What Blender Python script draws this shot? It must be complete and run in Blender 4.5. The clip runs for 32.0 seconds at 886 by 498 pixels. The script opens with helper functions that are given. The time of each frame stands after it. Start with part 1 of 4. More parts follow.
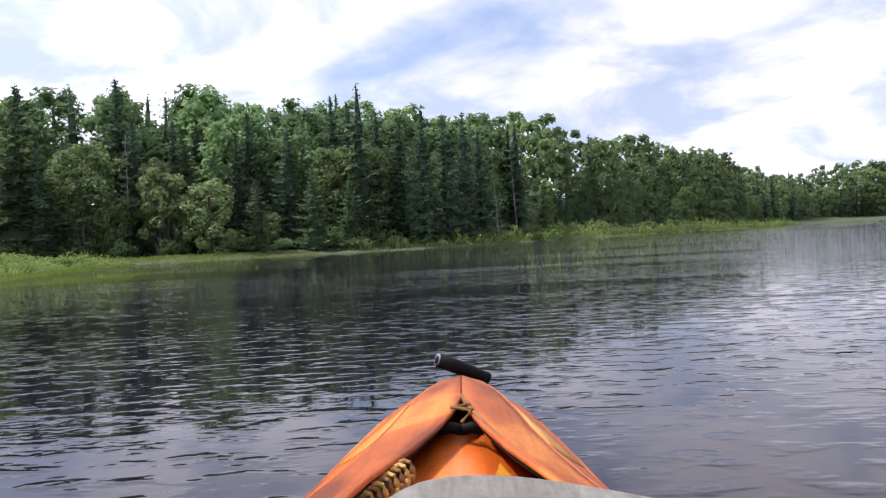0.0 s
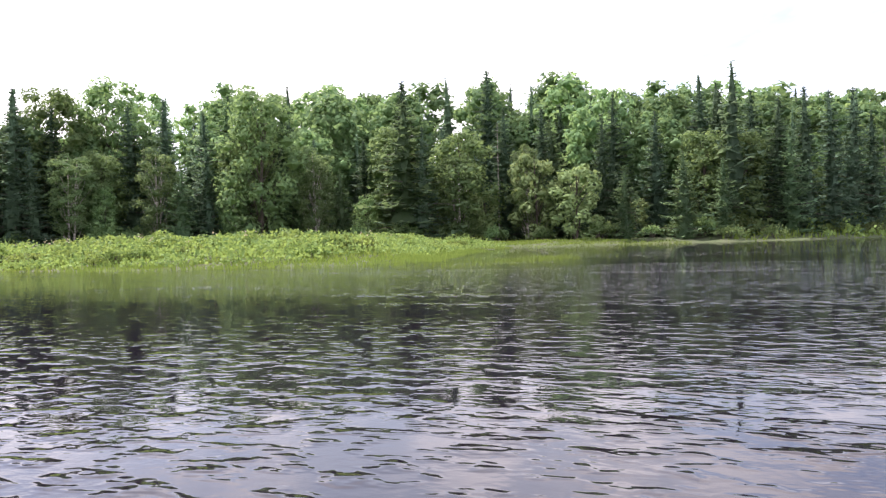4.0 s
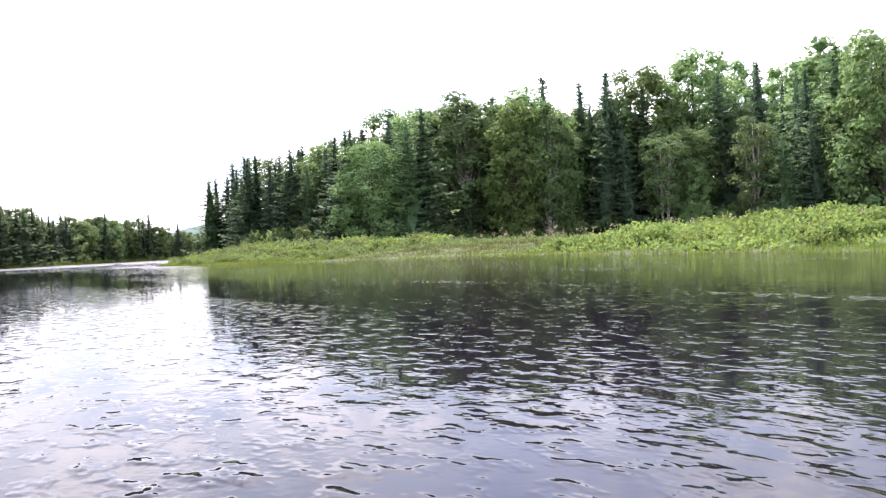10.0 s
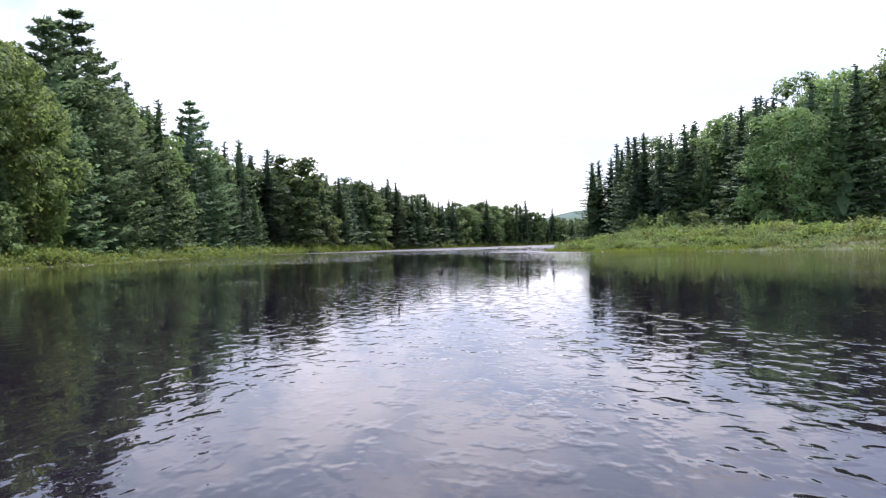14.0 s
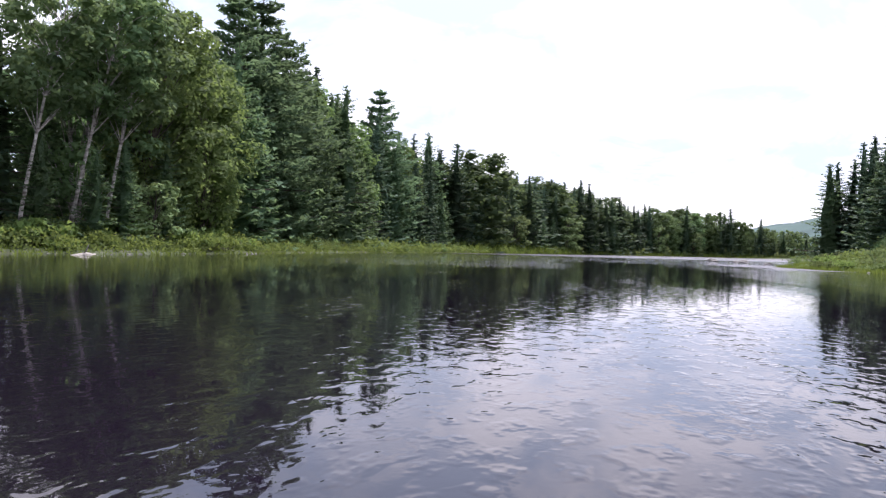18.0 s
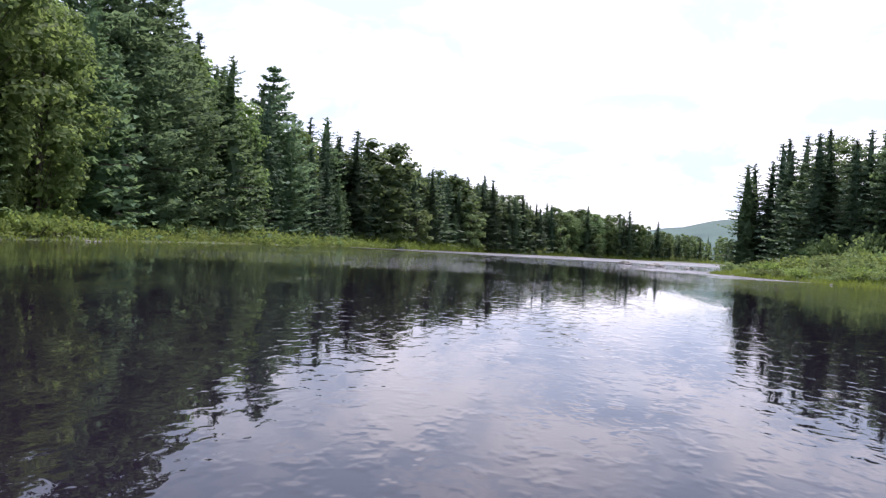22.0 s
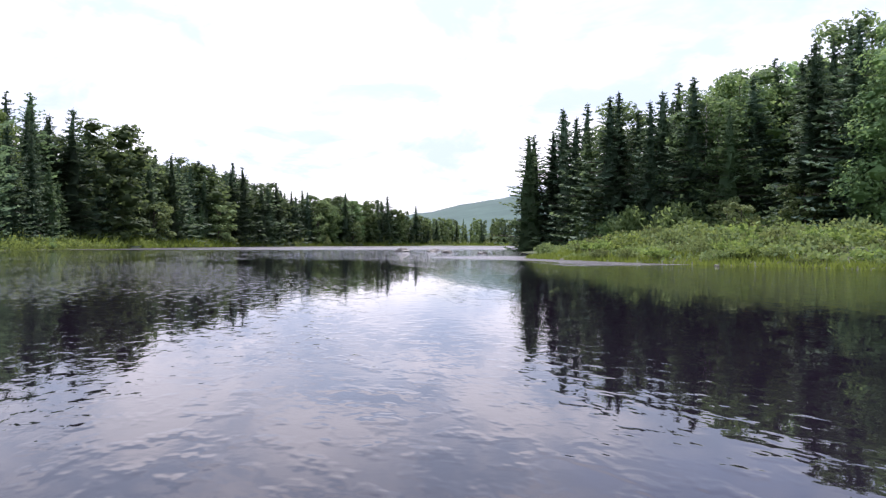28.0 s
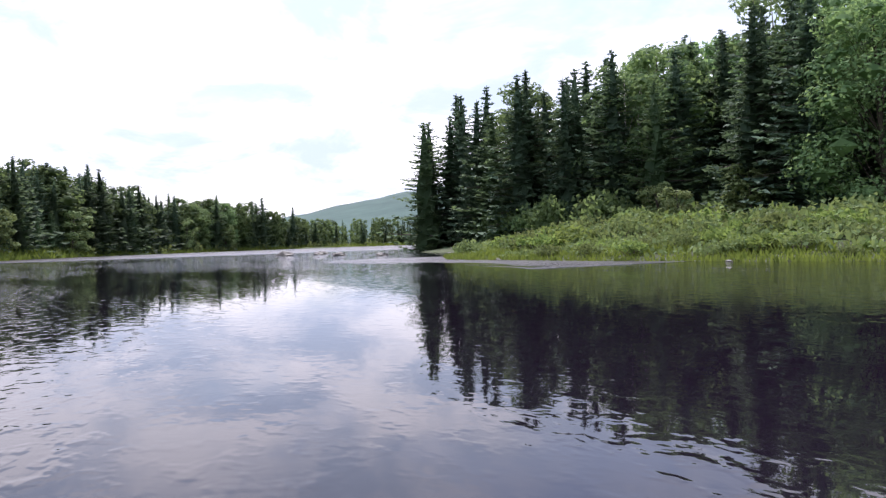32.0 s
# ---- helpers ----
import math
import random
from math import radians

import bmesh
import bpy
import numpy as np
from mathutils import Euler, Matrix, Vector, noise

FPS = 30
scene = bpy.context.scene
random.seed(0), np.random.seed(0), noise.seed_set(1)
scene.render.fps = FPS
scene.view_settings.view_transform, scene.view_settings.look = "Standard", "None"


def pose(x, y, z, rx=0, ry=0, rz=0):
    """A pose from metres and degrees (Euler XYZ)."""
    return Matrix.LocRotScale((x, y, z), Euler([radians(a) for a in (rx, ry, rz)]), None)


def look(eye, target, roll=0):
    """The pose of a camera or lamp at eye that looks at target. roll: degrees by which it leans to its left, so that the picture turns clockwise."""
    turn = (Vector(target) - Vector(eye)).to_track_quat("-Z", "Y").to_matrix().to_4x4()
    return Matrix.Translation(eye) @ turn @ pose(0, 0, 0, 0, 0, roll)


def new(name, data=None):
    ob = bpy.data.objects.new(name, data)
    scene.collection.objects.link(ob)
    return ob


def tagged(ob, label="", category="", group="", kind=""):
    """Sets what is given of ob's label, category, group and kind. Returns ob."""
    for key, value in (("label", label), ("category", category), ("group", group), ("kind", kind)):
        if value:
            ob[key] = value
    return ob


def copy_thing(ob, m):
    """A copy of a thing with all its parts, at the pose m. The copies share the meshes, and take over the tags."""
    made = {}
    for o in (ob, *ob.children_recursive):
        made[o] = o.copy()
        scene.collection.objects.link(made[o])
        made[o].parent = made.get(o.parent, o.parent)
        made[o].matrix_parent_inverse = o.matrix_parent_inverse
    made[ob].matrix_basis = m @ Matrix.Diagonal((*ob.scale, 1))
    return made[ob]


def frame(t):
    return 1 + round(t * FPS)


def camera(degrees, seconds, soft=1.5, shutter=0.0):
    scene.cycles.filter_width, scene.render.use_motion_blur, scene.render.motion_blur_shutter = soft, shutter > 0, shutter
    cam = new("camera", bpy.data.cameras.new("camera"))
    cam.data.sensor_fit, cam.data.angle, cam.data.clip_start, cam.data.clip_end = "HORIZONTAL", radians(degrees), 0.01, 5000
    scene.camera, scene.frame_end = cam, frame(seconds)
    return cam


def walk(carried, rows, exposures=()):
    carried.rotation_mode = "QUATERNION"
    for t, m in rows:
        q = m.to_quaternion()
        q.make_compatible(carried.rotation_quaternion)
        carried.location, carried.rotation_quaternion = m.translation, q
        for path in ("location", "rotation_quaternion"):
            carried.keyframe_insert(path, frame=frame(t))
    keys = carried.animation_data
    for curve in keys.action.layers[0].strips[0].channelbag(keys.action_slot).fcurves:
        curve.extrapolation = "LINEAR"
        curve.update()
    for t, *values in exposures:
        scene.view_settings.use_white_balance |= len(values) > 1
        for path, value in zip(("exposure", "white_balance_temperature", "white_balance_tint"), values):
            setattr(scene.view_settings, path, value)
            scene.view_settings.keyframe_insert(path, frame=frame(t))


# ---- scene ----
cam = camera(57.6, 32.0, soft=1.3)
# seconds, x, y, z, yaw, pitch, roll
PATH = [
    (0, 0.00, 0.00, 0.55, 0.00, -0.55, 3.00),
    (0.5, -0.29, 0.16, 0.55, 3.77, -0.50, 3.03),
    (1, -0.61, 0.33, 0.55, 7.69, -0.45, 1.93),
    (1.5, -1.01, 0.49, 0.55, 11.54, -0.42, 0.66),
    (2, -1.46, 0.62, 0.55, 15.05, -0.42, 0.70),
    (2.5, -1.94, 0.69, 0.55, 18.10, -0.26, -0.44),
    (3, -2.44, 0.73, 0.55, 20.57, -0.37, 0.80),
    (3.5, -3.00, 0.70, 0.55, 22.27, -0.40, 0.79),
    (5.5, -5.38, 0.60, 0.55, 24.36, -0.57, 4.56),
    (6, -6.05, 0.74, 0.55, 28.85, -0.42, 1.98),
    (6.5, -6.76, 1.06, 0.55, 32.45, -0.34, 3.76),
    (7, -7.43, 1.34, 0.55, 35.09, -0.39, 4.82),
    (7.5, -7.96, 1.58, 0.55, 38.10, -0.48, 5.10),
    (8, -8.50, 1.76, 0.55, 42.36, -0.50, 3.54),
    (8.5, -9.02, 1.86, 0.55, 45.97, -0.58, 2.08),
    (9, -9.59, 1.98, 0.55, 49.30, -0.57, 2.74),
    (9.5, -10.33, 2.12, 0.55, 55.34, -0.30, 4.32),
    (10, -11.08, 2.25, 0.55, 59.72, -0.29, 2.78),
    (10.5, -11.83, 2.38, 0.55, 62.85, -0.42, 3.44),
    (11, -12.60, 2.43, 0.55, 67.12, -0.24, 2.15),
    (11.5, -13.39, 2.46, 0.55, 71.93, -0.17, 0.81),
    (12, -14.18, 2.50, 0.55, 74.32, -0.30, 1.40),
    (12.5, -15.00, 2.56, 0.55, 76.59, -0.32, 5.51),
    (13, -15.80, 2.58, 0.55, 81.26, 0.09, 6.73),
    (13.5, -16.56, 2.53, 0.55, 84.21, 0.00, 3.37),
    (14, -17.33, 2.49, 0.55, 85.40, -0.22, 1.58),
    (14.5, -18.16, 2.40, 0.55, 87.68, -0.21, 5.26),
    (15, -19.02, 2.34, 0.55, 92.47, 0.09, 2.63),
    (15.5, -19.93, 2.33, 0.55, 95.03, -0.02, -0.96),
    (17.5, -23.67, 2.31, 0.55, 97.23, 0.05, 3.36),
    (18, -24.46, 2.25, 0.55, 98.69, -0.04, -1.47),
    (18.5, -25.28, 2.15, 0.55, 96.89, 0.03, 1.41),
    (19, -26.10, 2.07, 0.55, 96.58, -0.11, 4.04),
    (19.5, -26.89, 1.99, 0.55, 98.00, -0.19, 3.67),
    (20, -27.69, 1.91, 0.55, 97.86, -0.20, -1.70),
    (20.5, -28.54, 1.83, 0.55, 93.09, 0.01, 1.44),
    (21, -29.37, 1.76, 0.55, 91.78, -0.06, 2.54),
    (21.5, -30.21, 1.72, 0.55, 91.97, -0.07, 4.25),
    (22, -31.01, 1.68, 0.55, 91.57, -0.10, -3.10),
    (22.5, -31.83, 1.67, 0.55, 86.51, 0.34, -0.21),
    (23, -32.66, 1.64, 0.55, 83.35, 0.14, 2.70),
    (23.5, -33.45, 1.63, 0.55, 83.06, -0.04, 4.21),
    (24, -34.22, 1.58, 0.55, 83.32, -0.20, 1.23),
    (24.5, -35.01, 1.61, 0.55, 81.82, -0.22, -1.11),
    (25, -35.87, 1.67, 0.55, 78.49, -0.19, 1.12),
    (25.5, -36.70, 1.74, 0.55, 78.03, -0.33, 5.43),
    (27.5, -40.11, 1.82, 0.55, 74.86, -0.29, 4.10),
    (28, -40.88, 1.87, 0.55, 74.24, -0.35, -0.05),
    (28.5, -41.64, 1.98, 0.55, 69.24, -0.09, 1.92),
    (29, -42.47, 2.11, 0.55, 65.83, -0.12, 3.13),
    (29.5, -43.26, 2.24, 0.55, 65.85, -0.12, 5.07),
    (30, -44.06, 2.34, 0.55, 67.19, -0.08, 2.78),
    (30.5, -44.80, 2.46, 0.55, 67.37, -0.00, 1.49),
    (31, -45.54, 2.57, 0.55, 66.95, -0.10, 0.89),
    (31.5, -46.30, 2.69, 0.55, 66.07, -0.27, 0.43),
    (32, -47.03, 2.84, 0.55, 65.54, -0.49, 1.85),
]
walk(cam, [(t, pose(x, y, z, 90 + p, r, w)) for t, x, y, z, w, p, r in PATH],
     exposures=[(0.0, 0.22, 6050, 22), (1.0, 0.5, 6300, 23), (2.0, 0.64, 6400, 22), (4.0, 1.08, 6500, 23), (9.0, 1.26, 6400, 23), (12.0, 0.75, 6200, 22), (15.0, 0.46, 6050, 23), (24.0, 0.38, 6050, 24), (32.0, 0.3, 6050, 23)])

# ------------------------------------------------------------------ light
SUN_BEARING, SUN_HEIGHT = 74.0, 54.0
world = bpy.data.worlds.new("world")
scene.world = world
world.use_nodes = True
wn, wl = world.node_tree.nodes, world.node_tree.links
wn.clear()
w_out = wn.new("ShaderNodeOutputWorld")
sky = wn.new("ShaderNodeTexSky")
sky.sky_type, sky.sun_disc = "NISHITA", False
sky.sun_elevation, sky.sun_rotation = radians(SUN_HEIGHT), radians(-SUN_BEARING)
sky.air_density, sky.dust_density = 1.0, 1.5
clear_sky = wn.new("ShaderNodeBackground")
clear_sky.inputs["Strength"].default_value = 0.14
wl.new(sky.outputs[0], clear_sky.inputs["Color"])
# broken cloud on a flat layer overhead
w_co = wn.new("ShaderNodeTexCoord")
w_sep = wn.new("ShaderNodeSeparateXYZ")
wl.new(w_co.outputs["Generated"], w_sep.inputs[0])
w_add = wn.new("ShaderNodeMath")
w_add.operation = "ADD"
w_add.inputs[1].default_value = 0.3
wl.new(w_sep.outputs["Z"], w_add.inputs[0])
w_max = wn.new("ShaderNodeMath")
w_max.operation = "MAXIMUM"
w_max.inputs[1].default_value = 0.05
wl.new(w_add.outputs[0], w_max.inputs[0])
w_div = wn.new("ShaderNodeVectorMath")
w_div.operation = "DIVIDE"
w_com = wn.new("ShaderNodeCombineXYZ")
for k in range(3):
    wl.new(w_max.outputs[0], w_com.inputs[k])
wl.new(w_co.outputs["Generated"], w_div.inputs[0])
wl.new(w_com.outputs[0], w_div.inputs[1])


def cloud_noise(scale, detail, rough, lo, hi):
    n = wn.new("ShaderNodeTexNoise")
    n.inputs["Scale"].default_value, n.inputs["Detail"].default_value = scale, detail
    n.inputs["Roughness"].default_value = rough
    n.inputs["Distortion"].default_value = 0.35
    r = wn.new("ShaderNodeMapRange")
    r.interpolation_type = "SMOOTHSTEP"
    r.inputs["From Min"].default_value, r.inputs["From Max"].default_value = lo, hi
    wl.new(w_div.outputs[0], n.inputs["Vector"])
    wl.new(n.outputs["Fac"], r.inputs["Value"])
    return r.outputs["Result"]


cover = cloud_noise(1.5, 7.0, 0.52, 0.27, 0.51)
shade = cloud_noise(2.6, 6.0, 0.58, 0.36, 0.6)
tone = wn.new("ShaderNodeMix")
tone.data_type = "RGBA"
tone.inputs["A"].default_value = (0.54, 0.635, 0.75, 1)
tone.inputs["B"].default_value = (1.0, 1.0, 1.0, 1)
wl.new(shade, tone.inputs["Factor"])
cloud = wn.new("ShaderNodeBackground")
# the veil of cloud brightens towards the sun
toward = wn.new("ShaderNodeVectorMath")
toward.operation = "DOT_PRODUCT"
toward.inputs[1].default_value = (-math.sin(radians(SUN_BEARING)) * math.cos(radians(SUN_HEIGHT)), math.cos(radians(SUN_BEARING)) * math.cos(radians(SUN_HEIGHT)), math.sin(radians(SUN_HEIGHT)))
wl.new(w_co.outputs["Generated"], toward.inputs[0])
veil = wn.new("ShaderNodeMapRange")
for key, v in (("From Min", 0.2), ("From Max", 1.0), ("To Min", 0.98), ("To Max", 1.42)):
    veil.inputs[key].default_value = v
wl.new(toward.outputs["Value"], veil.inputs["Value"])
# and on the unseen side away from it, added to fill the shaded trees
front = wn.new("ShaderNodeMapRange")
for key, v in (("From Min", -0.8), ("From Max", 0.15), ("To Min", 1.5), ("To Max", 1.0)):
    front.inputs[key].default_value = v
wl.new(toward.outputs["Value"], front.inputs["Value"])
bright = wn.new("ShaderNodeMath")
bright.operation = "MULTIPLY"
wl.new(veil.outputs["Result"], bright.inputs[0])
wl.new(front.outputs["Result"], bright.inputs[1])
wl.new(bright.outputs[0], cloud.inputs["Strength"])
wl.new(tone.outputs["Result"], cloud.inputs["Color"])
w_mix = wn.new("ShaderNodeMixShader")
wl.new(cover, w_mix.inputs[0])
wl.new(clear_sky.outputs[0], w_mix.inputs[1])
wl.new(cloud.outputs[0], w_mix.inputs[2])
wl.new(w_mix.outputs[0], w_out.inputs["Surface"])

sun = new("sun", bpy.data.lights.new("sun", "SUN"))
sun.data.energy, sun.data.angle, sun.data.color = 5.0, radians(0.6), (1.0, 0.95, 0.87)
sb, sh = radians(SUN_BEARING), radians(SUN_HEIGHT)
sun.matrix_world = look((-math.sin(sb) * math.cos(sh) * 100, math.cos(sb) * math.cos(sh) * 100, math.sin(sh) * 100), (0, 0, 0))


# ------------------------------------------------------------------ materials
def material(name):
    m = bpy.data.materials.new(name)
    m.use_nodes = True
    nt = m.node_tree
    return m, nt, nt.nodes["Principled BSDF"]


def noise_node(nt, scale, detail=4.0, rough=0.55, coord="Object", stretch=None):
    co = nt.nodes.new("ShaderNodeTexCoord")
    n = nt.nodes.new("ShaderNodeTexNoise")
    n.inputs["Scale"].default_value, n.inputs["Detail"].default_value = scale, detail
    n.inputs["Roughness"].default_value = rough
    src = co.outputs[coord]
    if stretch:
        mp = nt.nodes.new("ShaderNodeMapping")
        mp.inputs["Scale"].default_value = stretch[:3]
        if len(stretch) > 3:
            mp.inputs["Rotation"].default_value = (0, 0, radians(stretch[3]))
        nt.links.new(src, mp.inputs["Vector"])
        src = mp.outputs["Vector"]
    nt.links.new(src, n.inputs["Vector"])
    return n


def ramp_of(nt, src, stops):
    r = nt.nodes.new("ShaderNodeValToRGB")
    el = r.color_ramp.elements
    while len(el) < len(stops):
        el.new(0.5)
    for e, (p, c) in zip(el, stops):
        e.position, e.color = p, (*c, 1)
    nt.links.new(src, r.inputs["Fac"])
    return r.outputs["Color"]


def mix_of(nt, fac, a, b, blend="MIX"):
    m = nt.nodes.new("ShaderNodeMix")
    m.data_type, m.blend_type = "RGBA", blend
    for v, key in ((fac, "Factor"), (a, "A"), (b, "B")):
        if isinstance(v, (int, float)):
            m.inputs[key].default_value = v
        elif isinstance(v, tuple):
            m.inputs[key].default_value = (*v, 1)
        else:
            nt.links.new(v, m.inputs[key])
    return m.outputs["Result"]


def bump_on(nt, b, height, strength, distance):
    n = nt.nodes.new("ShaderNodeBump")
    n.inputs["Strength"].default_value, n.inputs["Distance"].default_value = strength, distance
    nt.links.new(height, n.inputs["Height"])
    nt.links.new(n.outputs["Normal"], b.inputs["Normal"])


def leaf_material(name, dark, light, glow=0.3, vary=0.32, rough=0.75):
    """Leaves or needles: patches and sprays of differing tint, every tree its own shift, light shining through."""
    m, nt, b = material(name)
    geo = nt.nodes.new("ShaderNodeNewGeometry")
    info = nt.nodes.new("ShaderNodeObjectInfo")
    patch = noise_node(nt, 0.55, 3, 0.6)
    fac = nt.nodes.new("ShaderNodeMath")
    fac.operation = "MULTIPLY_ADD"
    fac.inputs[1].default_value = 0.5
    spread = nt.nodes.new("ShaderNodeMapRange")
    for key, v in (("From Min", 0.3), ("From Max", 0.7), ("To Min", 0.0), ("To Max", 0.5)):
        spread.inputs[key].default_value = v
    nt.links.new(patch.outputs["Fac"], spread.inputs["Value"])
    nt.links.new(geo.outputs["Random Per Island"], fac.inputs[0])
    nt.links.new(spread.outputs["Result"], fac.inputs[2])
    c = mix_of(nt, fac.outputs[0], dark, light)
    hsv = nt.nodes.new("ShaderNodeHueSaturation")
    for key, lo, hi in (("Value", 1 - vary, 1 + vary), ("Hue", 0.482, 0.512)):
        mr = nt.nodes.new("ShaderNodeMapRange")
        mr.inputs["To Min"].default_value, mr.inputs["To Max"].default_value = lo, hi
        nt.links.new(info.outputs["Random"], mr.inputs["Value"])
        nt.links.new(mr.outputs["Result"], hsv.inputs[key])
    nt.links.new(c, hsv.inputs["Color"])
    nt.links.new(hsv.outputs["Color"], b.inputs["Base Color"])
    b.inputs["Roughness"].default_value = rough
    b.inputs["Specular IOR Level"].default_value = 0.12
    tr = nt.nodes.new("ShaderNodeBsdfTranslucent")
    warm = mix_of(nt, 0.5, hsv.outputs["Color"], (light[0] * 1.5, light[1] * 1.35, light[2] * 0.95))
    nt.links.new(warm, tr.inputs["Color"])
    mx = nt.nodes.new("ShaderNodeMixShader")
    mx.inputs[0].default_value = glow
    nt.links.new(b.outputs[0], mx.inputs[1])
    nt.links.new(tr.outputs[0], mx.inputs[2])
    nt.links.new(mx.outputs[0], nt.nodes["Material Output"].inputs["Surface"])
    return m


def bark_material(name, dark, light, scale=6.0, stretch=(1, 1, 0.25)):
    m, nt, b = material(name)
    n = noise_node(nt, scale, 6, 0.65, stretch=stretch)
    nt.links.new(ramp_of(nt, n.outputs["Fac"], [(0.35, dark), (0.65, light)]), b.inputs["Base Color"])
    b.inputs["Roughness"].default_value = 0.9
    bump_on(nt, b, n.outputs["Fac"], 0.6, 0.03)
    return m


SPRUCE = leaf_material("spruce_needles", (0.045, 0.084, 0.062), (0.115, 0.18, 0.108), 0.3)
FIR = leaf_material("fir_needles", (0.05, 0.1, 0.06), (0.15, 0.23, 0.115), 0.42)
PINE = leaf_material("pine_needles", (0.055, 0.11, 0.07), (0.16, 0.245, 0.14), 0.42)
# broad leaves in a lighter colour, standing for light on the south bank
BRIGHT_BROAD = leaf_material("bright_broad_leaves", (0.06, 0.115, 0.042), (0.21, 0.31, 0.115), 0.45)
MAPLE = leaf_material("broad_leaves", (0.045, 0.095, 0.048), (0.215, 0.32, 0.135), 0.45)
# deep wood foliage: colours lifted in place of the haze over far trees
FAR_LEAF = [leaf_material("deep_wood_leaves", (0.04 * k, 0.08 * k, 0.038 * k), (0.11 * k, 0.162 * k, 0.072 * k), 0.45) for k in (1.2, 1.6, 2.1)]
FAR_NEEDLE = [leaf_material("deep_wood_needles", (0.034 * k, 0.06 * k, 0.04 * k), (0.082 * k, 0.125 * k, 0.076 * k), 0.45) for k in (1.2, 1.7, 2.2)]
BIRCH = leaf_material("birch_leaves", (0.05, 0.1, 0.048), (0.18, 0.265, 0.12), 0.46)
PALE = leaf_material("pale_leaves", (0.10, 0.16, 0.06), (0.24, 0.31, 0.14), 0.3)
SHRUB = leaf_material("shrub_leaves", (0.05, 0.1, 0.032), (0.23, 0.315, 0.095), 0.38)
ALDER = leaf_material("alder_leaves", (0.06, 0.10, 0.038), (0.19, 0.245, 0.1), 0.34)
SEDGE = leaf_material("dull_sedge", (0.085, 0.10, 0.04), (0.17, 0.185, 0.075), 0.3, 0.15)
GRASS = leaf_material("river_grass", (0.08, 0.14, 0.03), (0.195, 0.27, 0.06), 0.34, 0.1)
REED = leaf_material("reed_blades", (0.09, 0.17, 0.03), (0.22, 0.33, 0.06), 0.4, 0.1)
BARK = bark_material("dark_bark", (0.035, 0.028, 0.022), (0.13, 0.105, 0.085))
BIRCH_BARK = bark_material("white_birch_bark", (0.12, 0.10, 0.085), (0.62, 0.58, 0.52), 3.0, (1, 1, 2.2))
DEAD_BARK = bark_material("grey_dead_wood", (0.20, 0.18, 0.16), (0.42, 0.39, 0.35))

# ground: mud at the water's edge, moss and litter inland
GROUND, nt, b = material("river_bank_soil")
n1 = noise_node(nt, 0.35, 6, 0.6)
n2 = noise_node(nt, 5.0, 5, 0.7)
soil = ramp_of(nt, n1.outputs["Fac"], [(0.3, (0.045, 0.05, 0.02)), (0.5, (0.07, 0.10, 0.03)), (0.7, (0.09, 0.085, 0.045))])
fine = ramp_of(nt, n2.outputs["Fac"], [(0.3, (0.45, 0.45, 0.45)), (0.7, (1, 1, 1))])
nt.links.new(mix_of(nt, 1.0, soil, fine, "MULTIPLY"), b.inputs["Base Color"])
b.inputs["Roughness"].default_value = 0.95
bump_on(nt, b, n2.outputs["Fac"], 0.8, 0.08)

# river: dark peaty water, wind ripple in three sizes
WATER, nt, b = material("dark_river_water")
b.inputs["Base Color"].default_value = (0.0088, 0.006, 0.0115, 1)
b.inputs["Roughness"].default_value = 0.005
b.inputs["IOR"].default_value = 1.34
swell = noise_node(nt, 1.1, 2, 0.5, "Object", (0.7, 1.4, 1, 20))
chop = noise_node(nt, 7.0, 2, 0.5, "Object", (0.8, 1.3, 1, 18))
fret = noise_node(nt, 19.0, 2, 0.5, "Object", (0.9, 1.2, 1, 25))
calm = noise_node(nt, 0.16, 4, 0.6, "Object", (0.5, 1.6, 1, 15))


def span(src, lo, hi, a, c):
    n = nt.nodes.new("ShaderNodeMapRange")
    n.interpolation_type = "SMOOTHSTEP"
    for key, v in (("From Min", lo), ("From Max", hi), ("To Min", a), ("To Max", c)):
        n.inputs[key].default_value = v
    nt.links.new(src, n.inputs["Value"])
    return n.outputs["Result"]


def maths(op, a, k):
    n = nt.nodes.new("ShaderNodeMath")
    n.operation = op
    nt.links.new(a, n.inputs[0])
    if isinstance(k, float):
        n.inputs[1].default_value = k
    else:
        nt.links.new(k, n.inputs[1])
    return n.outputs[0]


# the breeze ruffles the open eastern reach, the middle pool lies quieter, a riffle runs past the point
w_xyz = nt.nodes.new("ShaderNodeSeparateXYZ")
w_tex = nt.nodes.new("ShaderNodeTexCoord")
nt.links.new(w_tex.outputs["Object"], w_xyz.inputs[0])
east = maths("MULTIPLY", span(w_xyz.outputs["X"], -30.0, -4.0, 0.15, 0.44), span(w_xyz.outputs["X"], -50.0, -36.0, 0.8, 1.0))
lee = maths("MAXIMUM", maths("MAXIMUM", span(w_xyz.outputs["Y"], 2.6, 5.0, 1.0, 0.3), span(w_xyz.outputs["Y"], 6.5, 9.5, 0.0, 0.9)), span(w_xyz.outputs["X"], -44.0, -37.0, 0.0, 1.0))
east = maths("MULTIPLY", east, lee)
riffle = maths("MAXIMUM", span(w_xyz.outputs["X"], -84.0, -58.0, 0.9, 0.05), span(w_xyz.outputs["X"], -150.0, -88.0, 4.0, 0.0))
streak = noise_node(nt, 0.55, 3, 0.55, "Object", (0.28, 1.7, 1, 16))
frayed = maths("ADD", w_xyz.outputs["Y"], span(streak.outputs["Fac"], 0.3, 0.7, -1.3, 1.3))
